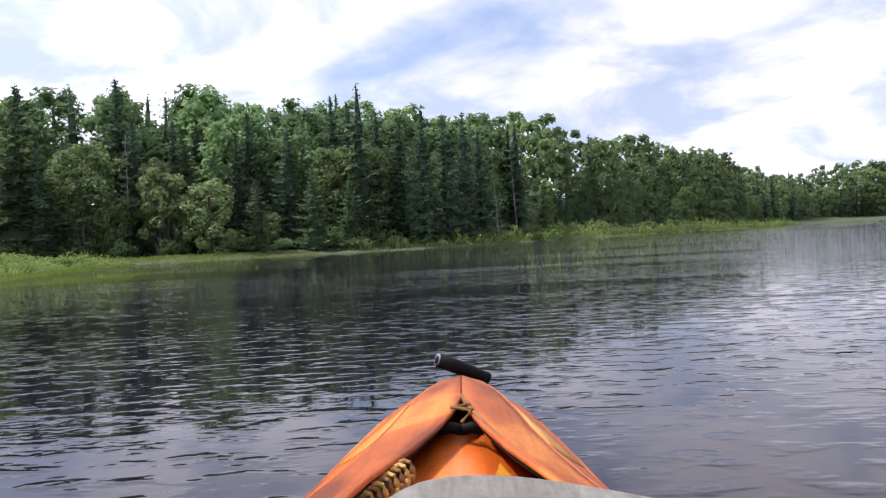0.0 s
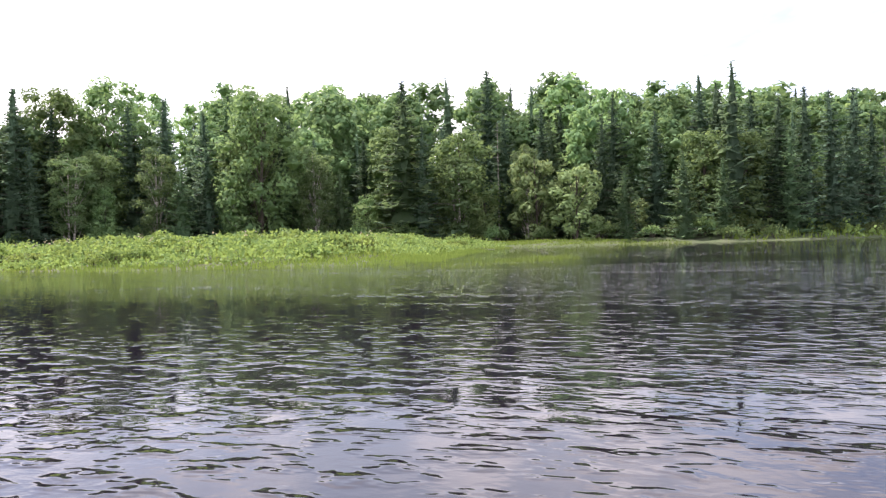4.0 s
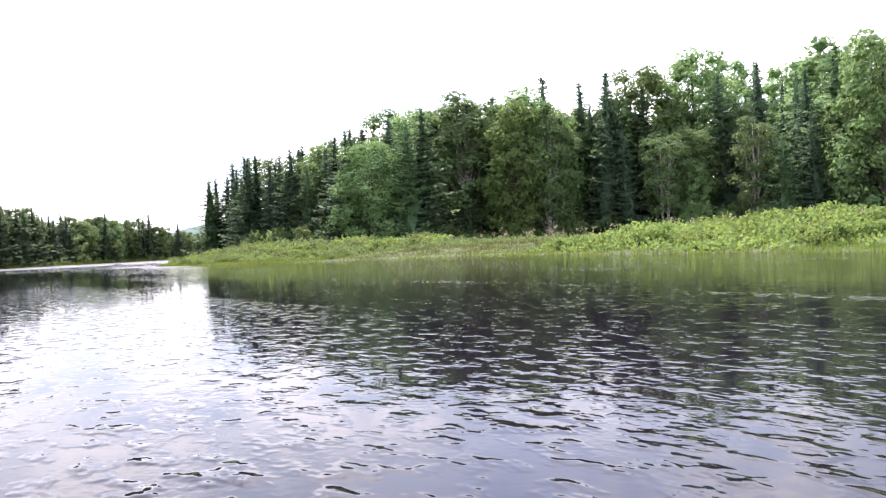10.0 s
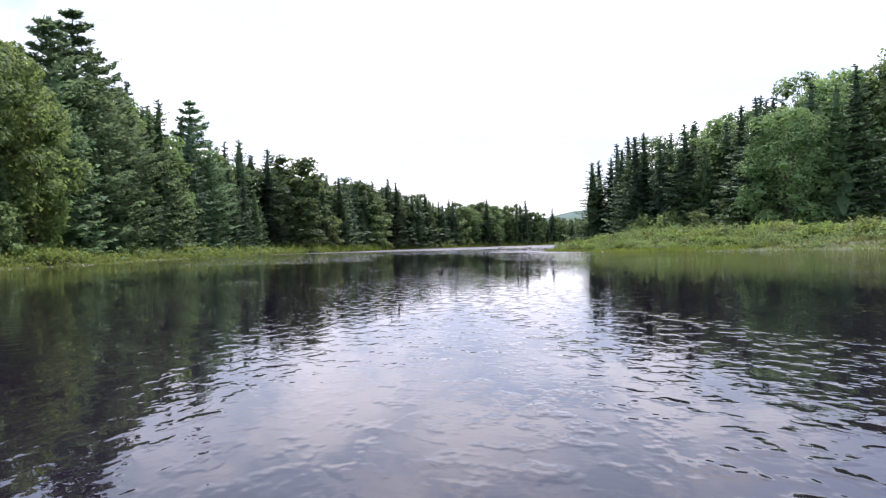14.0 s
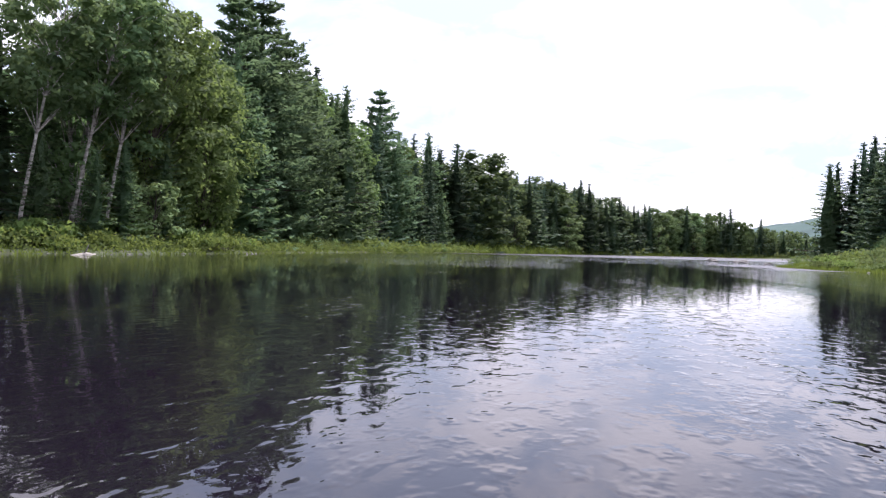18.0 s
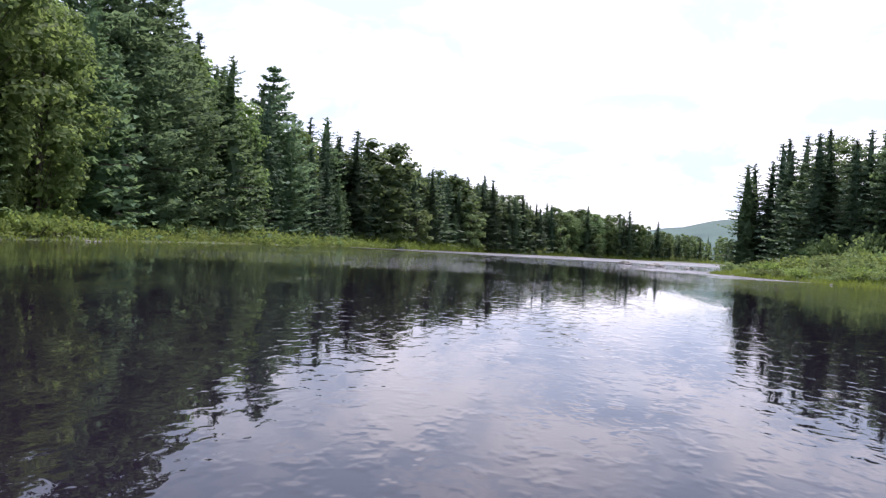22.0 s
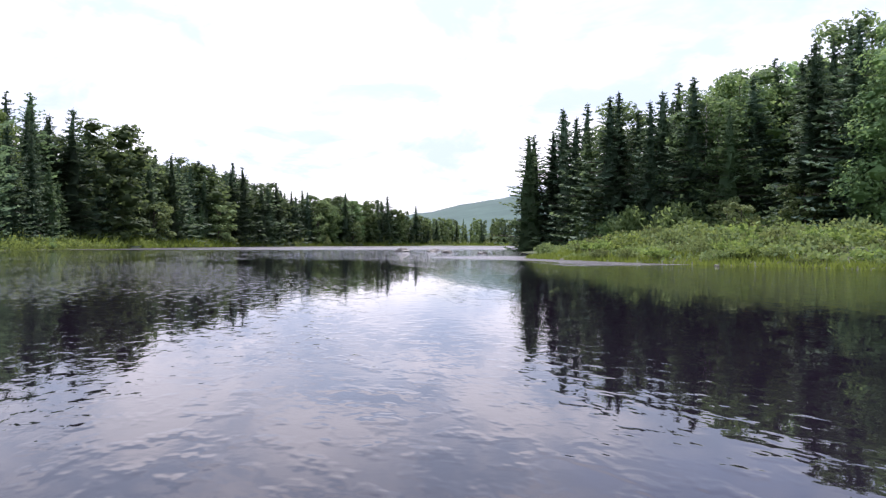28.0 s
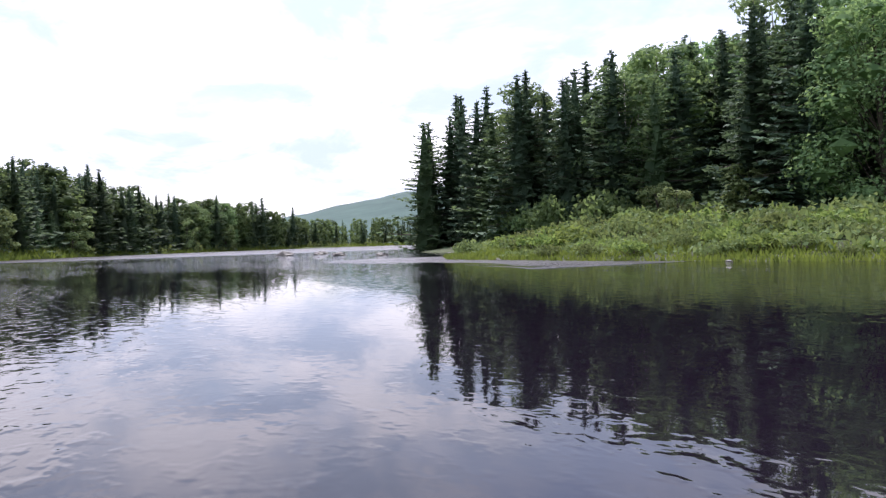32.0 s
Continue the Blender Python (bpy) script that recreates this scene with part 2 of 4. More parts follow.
shoal = maths("MULTIPLY", span(frayed, 10.6, 12.0, 0.0, 5.0), span(w_xyz.outputs["X"], -61.5, -58.5, 1.0, 0.0))
shoal = maths("MULTIPLY", shoal, span(w_xyz.outputs["X"], -78.0, -72.0, 0.0, 1.0))
bank = maths("MULTIPLY", span(w_xyz.outputs["Y"], 6.0, 9.5, 0.0, 0.5), span(w_xyz.outputs["X"], -46.0, -36.0, 1.0, 0.0))
reach = maths("MULTIPLY", span(w_xyz.outputs["Y"], 1.5, 3.2, 0.9, 0.0), span(w_xyz.outputs["X"], -53.0, -46.0, 1.0, 0.0))
# broken white water: ripples too small to see one by one
nt.links.new(span(maths("MAXIMUM", riffle, shoal), 0.95, 2.6, 0.005, 0.32), b.inputs["Roughness"])
edge = maths("MULTIPLY", span(w_xyz.outputs["Y"], 9.0, 13.0, 0.0, 0.5), span(w_xyz.outputs["X"], -42.0, -34.0, 0.0, 1.0))
riffle = maths("MAXIMUM", maths("MAXIMUM", riffle, edge), maths("MAXIMUM", bank, reach))
ruffle = maths("MULTIPLY", maths("MAXIMUM", maths("MAXIMUM", east, riffle), shoal), span(calm.outputs["Fac"], 0.36, 0.62, 0.35, 1.35))
ruffle = maths("MULTIPLY", ruffle, span(streak.outputs["Fac"], 0.54, 0.68, 0.75, 2.2))
ripple = maths("ADD", span(chop.outputs["Fac"], 0.45, 0.8, 0.0, 0.24), maths("MULTIPLY", fret.outputs["Fac"], maths("ADD", span(w_xyz.outputs["Y"], 5.0, 15.0, 0.015, 0.1), span(w_xyz.outputs["Y"], -12.0, -5.0, 0.05, 0.015))))
waves = maths("MULTIPLY", maths("ADD", maths("MULTIPLY", swell.outputs["Fac"], 0.1), ripple), ruffle)
bump_on(nt, b, waves, 1.0, 0.06)

# distant hill: forest green with the blue of the haze mixed in
HILL, nt, b = material("haze_tinted_hill")
n1 = noise_node(nt, 0.012, 8, 0.7)
nt.links.new(ramp_of(nt, n1.outputs["Fac"], [(0.35, (0.026, 0.062, 0.058)), (0.65, (0.05, 0.1, 0.085))]), b.inputs["Base Color"])
b.inputs["Roughness"].default_value = 1.0


# ------------------------------------------------------------------ builders
def mesh_of(name, verts, faces, mat, smooth=False):
    me = bpy.data.meshes.new(name)
    me.from_pydata([tuple(v) for v in verts], [], [tuple(f) for f in faces])
    if mat:
        me.materials.append(mat)
    if smooth:
        me.polygons.foreach_set("use_smooth", [True] * len(me.polygons))
    me.update()
    return me


def child(name, me, parent, label=""):
    ob = new(name, me)
    ob.parent = parent
    if label:
        tagged(ob, label)
    return ob


def part(name, bm, mat, parent, label=""):
    me = bpy.data.meshes.new(name)
    bm.to_mesh(me)
    bm.free()
    me.materials.append(mat)
    return child(name, me, parent, label)


def cards(p, a, c):
    """Four-cornered leaf sprays: corner p, edges a and c (arrays of n by 3)."""
    n = len(p)
    v = np.empty((n, 4, 3))
    v[:, 0], v[:, 1], v[:, 2], v[:, 3] = p, p + a * 0.5 + c * 0.5, p + a, p + a * 0.5 - c * 0.5
    return v.reshape(-1, 3), np.arange(4 * n).reshape(-1, 4)


def slips(p, a, c):
    """Three-cornered leaf sprays for trees: base corner p, edge a, width c (arrays of n by 3)."""
    n = len(p)
    v = np.empty((n, 3, 3))
    v[:, 0], v[:, 1], v[:, 2] = p - a * 0.5 - c * 0.5, p + a * 0.5 - c * 0.5, p + c * 0.5
    return v.reshape(-1, 3), np.arange(3 * n).reshape(-1, 3)


def merged(*pieces):
    """Several (vertices, triangles) as one."""
    off, vs, fs = 0, [], []
    for v, f in pieces:
        vs.append(np.asarray(v, float)), fs.append(np.asarray(f) + off)
        off += len(v)
    return np.concatenate(vs), np.concatenate(fs)


def dense_cone(g, h, radius, lean, sides=7, rings=9, low=0.04):
    """The close inner twigs of a conifer: a ragged cone that light does not pass."""
    v, f = [], []
    for k in range(rings):
        t = low + (0.93 - low) * k / (rings - 1)
        for j in range(sides):
            an = 2 * math.pi * (j + 0.5 * (k % 2)) / sides
            q = radius(t) * g.uniform(0.4, 1.45)
            v.append((lean[0] * t * h + q * math.cos(an), lean[1] * t * h + q * math.sin(an), t * h + g.uniform(-0.02, 0.02) * h))
    for k in range(rings - 1):
        for j in range(sides):
            a, c = k * sides + j, k * sides + (j + 1) % sides
            f += [(a, c, c + sides), (a, c + sides, a + sides)]
    return np.array(v), np.array(f)


def dense_lumps(centres, radii, flat=0.75):
    """The close inner twigs of leaf clumps: one eight-sided lump in each."""
    o = np.array([(1, 0, 0), (0, 1, 0), (-1, 0, 0), (0, -1, 0), (0, 0, flat), (0, 0, -flat)], float)
    t = np.array([(0, 1, 4), (1, 2, 4), (2, 3, 4), (3, 0, 4), (1, 0, 5), (2, 1, 5), (3, 2, 5), (0, 3, 5)])
    v = centres[:, None, :] + o[None] * radii[:, None, None]
    f = t[None] + 6 * np.arange(len(centres))[:, None, None]
    return v.reshape(-1, 3), f.reshape(-1, 3)


def tubes(lines, sides=6):
    """Tapered limbs: each line is a list of (x, y, z, radius)."""
    verts, faces = [], []
    for line in lines:
        base = len(verts)
        for k, (x, y, z, r) in enumerate(line):
            q = line[min(k + 1, len(line) - 1)]
            o = line[max(k - 1, 0)]
            d = Vector((q[0] - o[0], q[1] - o[1], q[2] - o[2])).normalized()
            u = d.orthogonal().normalized()
            w = d.cross(u)
            for s in range(sides):
                an = 2 * math.pi * s / sides
                verts.append(Vector((x, y, z)) + (u * math.cos(an) + w * math.sin(an)) * r)
        for k in range(len(line) - 1):
            for s in range(sides):
                a, c = base + k * sides + s, base + k * sides + (s + 1) % sides
                faces.append((a, c, c + sides, a + sides))
    return verts, faces


def unit(v):
    return v / np.maximum(np.linalg.norm(v, axis=1, keepdims=True), 1e-6)


def conifer(name, seed, h, r, mat, label, whorls=30, per=9, sprays=6, bare=0.05, narrow=0.85, droop=0.35, fat=1.0):
    """A spruce or fir: one leader, whorls of drooping boughs hung with needle sprays round a close core."""
    g = np.random.default_rng(seed)
    lean = g.normal(0, 0.01, 2)
    trunk = [(lean[0] * z, lean[1] * z, z, 0.012 * h * (1 - z / h) ** 0.8 + 0.01) for z in np.linspace(0, h, 8)]
    P, A, B, limbs = [], [], [], []
    side_gain = np.clip(1 + 0.2 * g.normal(size=8), 0.75, 1.25)
    for k in range(whorls):
        f = bare + (1 - bare) * (max(0.0, k + g.uniform(-0.3, 0.3)) / whorls) ** 0.82
        f = min(max(f, bare), 0.985)
        z = f * h
        rad = r * (1 - f) ** narrow * g.uniform(0.68, 1.2) + 0.07
        slim = min(1.0, (1.03 - f) / 0.3) ** 0.7
        count = max(5, int(per * (1 - 0.4 * f)))
        for j in range(count):
            az = 2 * math.pi * (j + g.uniform(-0.35, 0.35)) / count
            ln = rad * g.uniform(0.62, 1.12) * side_gain[int(az / 0.786) % 8]
            out = np.array([math.cos(az), math.sin(az), 0])
            side = np.array([-out[1], out[0], 0])
            dr = droop * g.uniform(0.5, 1.4) * (1 - 0.6 * f)
            tt = np.linspace(0.2, 1, sprays) + g.uniform(-0.06, 0.06, sprays)
            pts = np.outer(tt * ln, out)
            zb = z + g.uniform(-0.6, 0.6) * h / whorls
            pts[:, 2] = zb - dr * ln * tt + 0.22 * ln * tt ** 3
            pts[:, :2] += lean * z
            for s in (-1, 1):
                w = ((0.5 - 0.26 * tt) * ln * 0.5 + 0.14) * fat * slim * g.uniform(0.75, 1.25, sprays)
                off = side * s * (w * 0.42)[:, None]
                hang = (w * g.uniform(0.05, 0.55, sprays))[:, None] * np.array([0, 0, -1])
                P.append(pts + off + hang * 0.5)
                A.append(out * (w * g.uniform(0.8, 1.2, sprays))[:, None] + g.normal(0, 0.07, (sprays, 3)))
                B.append(side * s * (w * g.uniform(0.8, 1.2, sprays))[:, None] + hang + g.normal(0, 0.06, (sprays, 3)))
            if k % 2 == 0 and j % 2 == 0 and f < 0.8:
                limbs.append([(lean[0] * z, lean[1] * z, z, 0.02 + 0.012 * ln), (*(pts[-2]), 0.008)])
    tip = g.normal(0, 0.025, (14, 3)) + np.array([lean[0] * h, lean[1] * h, h * 0.955])
    P.append(tip), A.append(g.normal(0, 0.07, (14, 3))), B.append(np.tile([0, 0, 0.045 * h], (14, 1)) + g.normal(0, 0.03, (14, 3)))
    leaves = merged(slips(np.concatenate(P), np.concatenate(A), np.concatenate(B)), dense_cone(g, h, lambda t: 0.27 * r * (1 - t) ** narrow + 0.02, lean, low=bare))
    if not name:
        return leaves
    tree = new(name)
    child("trunk", mesh_of("trunk", *tubes([trunk] + limbs, 5), BARK), tree)
    child("crown", mesh_of("crown", *leaves, mat), tree)
    return tagged(tree, label, "tree")


def pine(name, seed, h, r, label):
    """A white pine: level boughs in clear layers, each a flat spray of tufts with its tip turned up, ragged outline."""
    g = np.random.default_rng(seed)
    tree = new(name)
    bend = g.normal(0, 0.006, 2)
    trunk = [(bend[0] * z, bend[1] * z, z, 0.013 * h * (1 - z / h) ** 0.7 + 0.015) for z in np.linspace(0, h, 9)]
    P, A, B, limbs = [], [], [], []
    for f in np.concatenate([np.arange(0.06, 0.6, 0.037), np.arange(0.6, 0.985, 0.052)]):
        f = f + g.uniform(-0.008, 0.008)
        z = f * h
        shape = min(1.0, (1.02 - f) / 0.62) ** 0.85 * (0.8 + 0.2 * min(1.0, f / 0.3))
        for j in range(g.integers(6, 9)):
            az = 2 * math.pi * (j + g.uniform(-0.4, 0.4)) / 7
            ln = r * shape * g.uniform(0.5, 1.12) + 0.25
            out = np.array([math.cos(az), math.sin(az), 0])
            side = np.array([-out[1], out[0], 0])
            rise = g.uniform(-0.12, 0.1) + 0.35 * max(0.0, f - 0.72)
            start = np.array([bend[0] * z, bend[1] * z, z])
            bow = lambda t: start + out * (ln * t) + np.array([0, 0, 1]) * (ln * (rise * t + 0.2 * t ** 3))
            limbs.append([(*bow(0), 0.03 + 0.012 * ln), (*bow(0.55), 0.02), (*bow(1.0), 0.008)])
            m = int(26 + 34 * ln)
            tt = 0.22 + 0.8 * g.random(m) ** 0.8
            pts = np.array([bow(t) for t in tt])
            pts += side * (g.normal(0, 1, m) * (0.1 + 0.16 * ln * np.sin(np.clip(tt, 0, 1) * math.pi * 0.85)))[:, None]
            pts[:, 2] += g.normal(0, 0.05 + 0.012 * ln, m) + 0.04
            P.append(pts)
            A.append((out + side * g.normal(0, 0.7, (m, 1))) * g.uniform(0.2, 0.42, (m, 1)) + np.array([0, 0, 1]) * g.uniform(0.0, 0.2, (m, 1)))
            B.append(side * g.normal(0, 0.2, (m, 1)) + g.normal(0, 0.1, (m, 3)) + np.array([0, 0, 0.08]))
    tip = np.tile([bend[0] * h, bend[1] * h, h * 0.985], (30, 1)) + g.normal(0, 0.12, (30, 3))
    P.append(tip), A.append(g.normal(0, 0.2, (30, 3))), B.append(np.tile([0, 0, 0.4], (30, 1)) + g.normal(0, 0.1, (30, 3)))
    core = dense_cone(g, h, lambda t: 0.36 * r * min(1.0, (1 - t) / 0.7) ** 1.8 + 0.02, bend, 8, 14, 0.05)
    child("trunk", mesh_of("trunk", *tubes([trunk] + limbs, 5), BARK), tree)
    child("crown", mesh_of("crown", *merged(slips(np.concatenate(P), np.concatenate(A), np.concatenate(B)), core), PINE), tree)
    return tagged(tree, label, "tree")


def broadleaf(name, seed, h, r, mat, label, bark=None, low=0.18, clumps=34, leaves=75, stems=1, size=0.26, lean=0.05, split=False, toward=None, core=0.45):
    """A leafy tree: forked limbs that end in rounded clumps, each a shell of leaves turned to the light, with gaps between them."""
    g = np.random.default_rng(seed)
    bark = bark or BARK
    trunks, limbs, P, A, B, cs, rs = [], [], [], [], [], [], []
    for s in range(stems):
        dx, dy = toward if toward else g.normal(0, lean, 2)
        dx, dy = dx * h, dy * h
        x0, y0 = (g.normal(0, 0.25, 2) if stems > 1 else (0, 0))
        line = [(x0 + dx * f ** 1.2, y0 + dy * f ** 1.2, f * h * 0.93, (0.0062 if split else 0.011) * h * (1 - f) ** 0.7 / stems ** 0.4 + 0.012) for f in np.linspace(0, 1, 8)]
        trunks.append(line)
        n = clumps // stems
        for k in range(n):
            f = low + (0.93 - low) * ((k + g.random()) / n)
            env = math.sin(math.pi * min(1, (f - low) / (1 - low) * 0.84 + 0.15)) ** 0.6
            rad = r * env * g.uniform(0.4, 0.92)
            az = k * 2.4 + g.uniform(-0.5, 0.5)
            c = np.array([x0 + dx * f ** 1.2 + rad * math.cos(az), y0 + dy * f ** 1.2 + rad * math.sin(az), f * h + g.uniform(-0.25, 0.25)])
            i = max(0, min(6, int((f - (0.06 if split else 0.22)) * 7.5)))
            limbs.append([(line[i][0], line[i][1], line[i][2], 0.03), (*(np.array(line[i][:3]) * 0.45 + c * 0.55 + np.array([0, 0, 0.1])), 0.018), (*c, 0.006)])
            cr = r * g.uniform(0.22, 0.4) * (0.75 + 0.35 * env)
            cs.append(c), rs.append(cr * core)
            d = unit(g.normal(0, 1, (leaves, 3)) + np.array([0.25 * math.cos(az), 0.25 * math.sin(az), 0.3]))
            P.append(c + d * np.array([1.0, 1.0, 0.72]) * cr * (0.62 + 0.48 * g.random((leaves, 1)) ** 0.7))
            face = unit(d + g.normal(0, 0.45, (leaves, 3)) + np.array([0, 0, 0.35]))
            a = unit(np.cross(face, g.normal(0, 1, (leaves, 3))))
            A.append(a * g.uniform(0.7, 1.3, (leaves, 1)) * size)
            B.append(np.cross(face, a) * g.uniform(0.7, 1.3, (leaves, 1)) * size)
    foliage = merged(slips(np.concatenate(P), np.concatenate(A), np.concatenate(B)), dense_lumps(np.array(cs), np.array(rs)))
    if not name:
        return foliage
    tree = new(name)
    child("trunk", mesh_of("trunk", *tubes(trunks + ([] if split else limbs), 7 if split else 5), bark), tree)
    for limb in limbs if split else []:
        child("branch", mesh_of("branch", *tubes([limb], 4), bark), tree)
    child("crown", mesh_of("crown", *foliage, mat), tree)
    return tagged(tree, label, "tree")


def dead_tree(name, seed, h, label):
    g = np.random.default_rng(seed)
    tree = new(name)
    limbs = [[(0.09 * z - 0.002 * z * z, 0.01 * z, z, 0.007 * h * (1 - z / h) + 0.012) for z in np.linspace(0, h, 7)]]
    for k in range(26):
        z = h * g.uniform(0.3, 0.97)
        az, ln = g.uniform(0, 6.28), g.uniform(0.3, 1.3) * (1.2 - z / h)
        limbs.append([(0.09 * z - 0.002 * z * z, 0.01 * z, z, 0.022), (0.09 * z - 0.002 * z * z + ln * math.cos(az), 0.01 * z + ln * math.sin(az), z + ln * g.uniform(-0.2, 0.7), 0.006)])
    child("trunk", mesh_of("trunk", *tubes(limbs, 5), DEAD_BARK), tree)
    return tagged(tree, label, "tree")


def bush(name, seed, h, r, mat, label, count=400, size=0.15):
    g = np.random.default_rng(seed)
    thing = new(name)
    limbs, P = [], []
    for k in range(20):
        az, ln = g.uniform(0, 6.28), r * g.uniform(0.2, 0.95)
        e = np.array([ln * math.cos(az), ln * math.sin(az), h * g.uniform(0.45, 0.95) * (1.1 - 0.4 * ln / r)])
        limbs.append([(0.1 * math.cos(az), 0.1 * math.sin(az), -0.1, 0.018), (*(e * np.array([0.6, 0.6, 0.6])), 0.012), (*e, 0.004)])
        m = count // 20
        P.append(e + g.normal(0, 1, (m, 3)) * np.array([r * 0.15, r * 0.15, h * 0.13]))
    P = np.concatenate(P)
    P[:, 2] = np.abs(P[:, 2]) + 0.03
    a = unit(g.normal(0, 1, P.shape) + np.array([0, 0, 0.3])) * g.uniform(0.7, 1.4, (len(P), 1)) * size
    c = unit(np.cross(a, g.normal(0, 1, P.shape))) * g.uniform(0.7, 1.2, (len(P), 1)) * size
    child("stem", mesh_of("stem", *tubes(limbs, 3), BARK), thing)
    child("foliage", mesh_of("foliage", *slips(P, a, c), mat), thing)
    return tagged(thing, label, "bush")


# ------------------------------------------------------------------ the river's plan
NORTH_EAST = [(520, 345), (260, 350), (190, 340), (140, 300), (95, 222), (50, 148), (25, 110), (11, 88), (3.5, 74), (-5, 67), (-14, 63), (-22, 58)]
MEADOW = [(-21.5, 51), (-19.5, 42), (-17, 33), (-14.8, 26), (-13.6, 22), (-14.5, 19.8), (-19, 18.2), (-26, 18.6), (-34, 20.4), (-41, 22.4), (-46.5, 20)]
POINT = [(-52, 16.2), (-58, 14.4), (-63, 13.7), (-69.5, 13.3), (-74, 15.2), (-80, 19), (-90, 21), (-104, 27), (-130, 44), (-160, 75), (-180, 115), (-185, 190)]
FAR_WEST = [(-262, 190), (-262, 90), (-252, 56), (-238, 37), (-218, 21), (-190, 7), (-160, -3), (-135, -9)]
SOUTH = [(-115, -13), (-95, -14.8), (-80, -15.2), (-65, -14.2), (-55, -14.6), (-42, -17.5), (-20, -22), (10, -28), (60, -30), (200, 30), (520, 230)]
RIVER = np.array(NORTH_EAST + MEADOW + POINT + FAR_WEST + SOUTH, float)


def shore_distance(x, y):
    """Metres inland from the water's edge (negative on the water)."""
    x, y = np.asarray(x, float), np.asarray(y, float)
    best, inside = np.full(x.shape, 1e9), np.zeros(x.shape, bool)
    for (x0, y0), (x1, y1) in zip(RIVER, np.roll(RIVER, -1, 0)):
        dx, dy = x1 - x0, y1 - y0
        t = np.clip(((x - x0) * dx + (y - y0) * dy) / (dx * dx + dy * dy), 0, 1)
        best = np.minimum(best, np.hypot(x - x0 - t * dx, y - y0 - t * dy))
        cross = (y0 > y) != (y1 > y)
        if dy:
            inside ^= cross & (x < x0 + (y - y0) / dy * dx)
    return np.where(inside, -best, best)


def height(x, y):
    d = shore_distance(x, y)
    x, y = np.asarray(x, float), np.asarray(y, float)
    lump = 0.10 * np.sin(x * 0.9 + 1.3 * np.sin(y * 0.31)) * np.sin(y * 0.8 + x * 0.21) + 0.06 * np.sin(x * 2.1 - y * 1.7)
    land = 0.02 + 0.09 * np.clip(d, 0, 4.5) + np.clip(d, 0, 1.5) * lump * 0.6
    north = np.clip((y - 30) / 25, 0, 1) * np.clip((x + 125) / 25, 0, 1)
    start = 9 + 18 * np.clip((-18 - x) / 8, 0, 1)
    land = land + np.clip(d - start, 0, 130) * (0.012 + 0.125 * north)
    return np.where(d > 0, land, np.maximum(-1.2, d * 0.22 - 0.02))


def ground_z(x, y):
    return float(height(np.array([x]), np.array([y]))[0])


def grid_lines(lo, hi, step, far):
    inner = np.arange(lo, hi + step, step)
    out, s, p = [], step, hi
    while p < far:
        s *= 1.45
        p += s
        out.append(p)
    low, s, p = [], step, lo
    while p > -far:
        s *= 1.45
        p -= s
        low.append(p)
    return np.array(low[::-1] + list(inner) + out)


gx, gy = grid_lines(-135, 15, 1.4, 3200), grid_lines(-32, 100, 1.4, 3200)
X, Y = np.meshgrid(gx, gy, indexing="ij")
Z = height(X, Y)
nx, ny = X.shape
idx = np.arange(nx * ny).reshape(nx, ny)
faces = np.stack([idx[:-1, :-1], idx[1:, :-1], idx[1:, 1:], idx[:-1, 1:]], -1).reshape(-1, 4)
ground = new("ground", mesh_of("ground", np.stack([X, Y, Z], -1).reshape(-1, 3), faces, GROUND, True))
tagged(ground, "low earthen river banks rising to wooded slopes", "ground", kind="structure")
wx, wy = np.linspace(-420, 620, 3), np.linspace(-120, 480, 3)
water = new("water", mesh_of("water", [(x, y, 0) for x in wx for y in wy], [(i * 3 + j, i * 3 + 3 + j, i * 3 + 4 + j, i * 3 + 1 + j) for i in range(2) for j in range(2)], WATER))
tagged(water, "dark peaty river water with wind ripples", "river", kind="structure")

# distant hill behind the bend
ha = np.radians(np.linspace(36, 94, 60))
rows_h = []
for k, f in enumerate(np.linspace(0, 1, 9)):
    dist = 1150 + 900 * f
    crest = 136 * np.exp(-((np.degrees(ha) - 63) / 17) ** 2)
    z = crest * math.sin(f * math.pi / 2 * 1.0) * (1 + 0.02 * np.sin(ha * 90) + 0.012 * np.sin(ha * 233)) - 4 * (1 - f)
    rows_h.append(np.stack([-np.sin(ha) * dist, np.cos(ha) * dist, z], -1))
hv = np.concatenate(rows_h)
hf = [(k * 60 + j, k * 60 + j + 1, k * 60 + 61 + j, k * 60 + 60 + j) for k in range(8) for j in range(59)]
tagged(new("backdrop_hill", mesh_of("backdrop_hill", hv, hf, HILL, True)), "low forested hill far beyond the river bend, tinted blue-green for haze", "hill", kind="structure")

# ------------------------------------------------------------------ trees
KINDS = {}


def kind_of(key, thing, h):
    KINDS.setdefault(key, []).append([thing, h, False])


for k in range(5):
    kind_of("spruce", conifer("spruce_tree", 10 + k, 12, 2.2 + 0.25 * (k % 3), SPRUCE, "tall narrow dark green spruce with drooping boughs on the river bank", 34, 10, 8, fat=0.74), 12)
for k in range(3):
    kind_of("fir", conifer("fir_tree", 30 + k, 10, 2.6, FIR, "full mid-green fir with branches down to the ground", 28, 10, 8, 0.02, 0.75, 0.25, 0.7), 10)
for k in range(3):
    kind_of("pine", pine("pine_tree", 40 + k, 20, 5.2, "tall white pine with layered ragged boughs above the wood"), 20)
for k in range(4):
    kind_of("maple", broadleaf("maple_tree", 50 + k, 12, 3.1, MAPLE, "leafy bright green broadleaf tree at the wood's edge", low=0.08, clumps=52, leaves=112, size=0.25), 12)
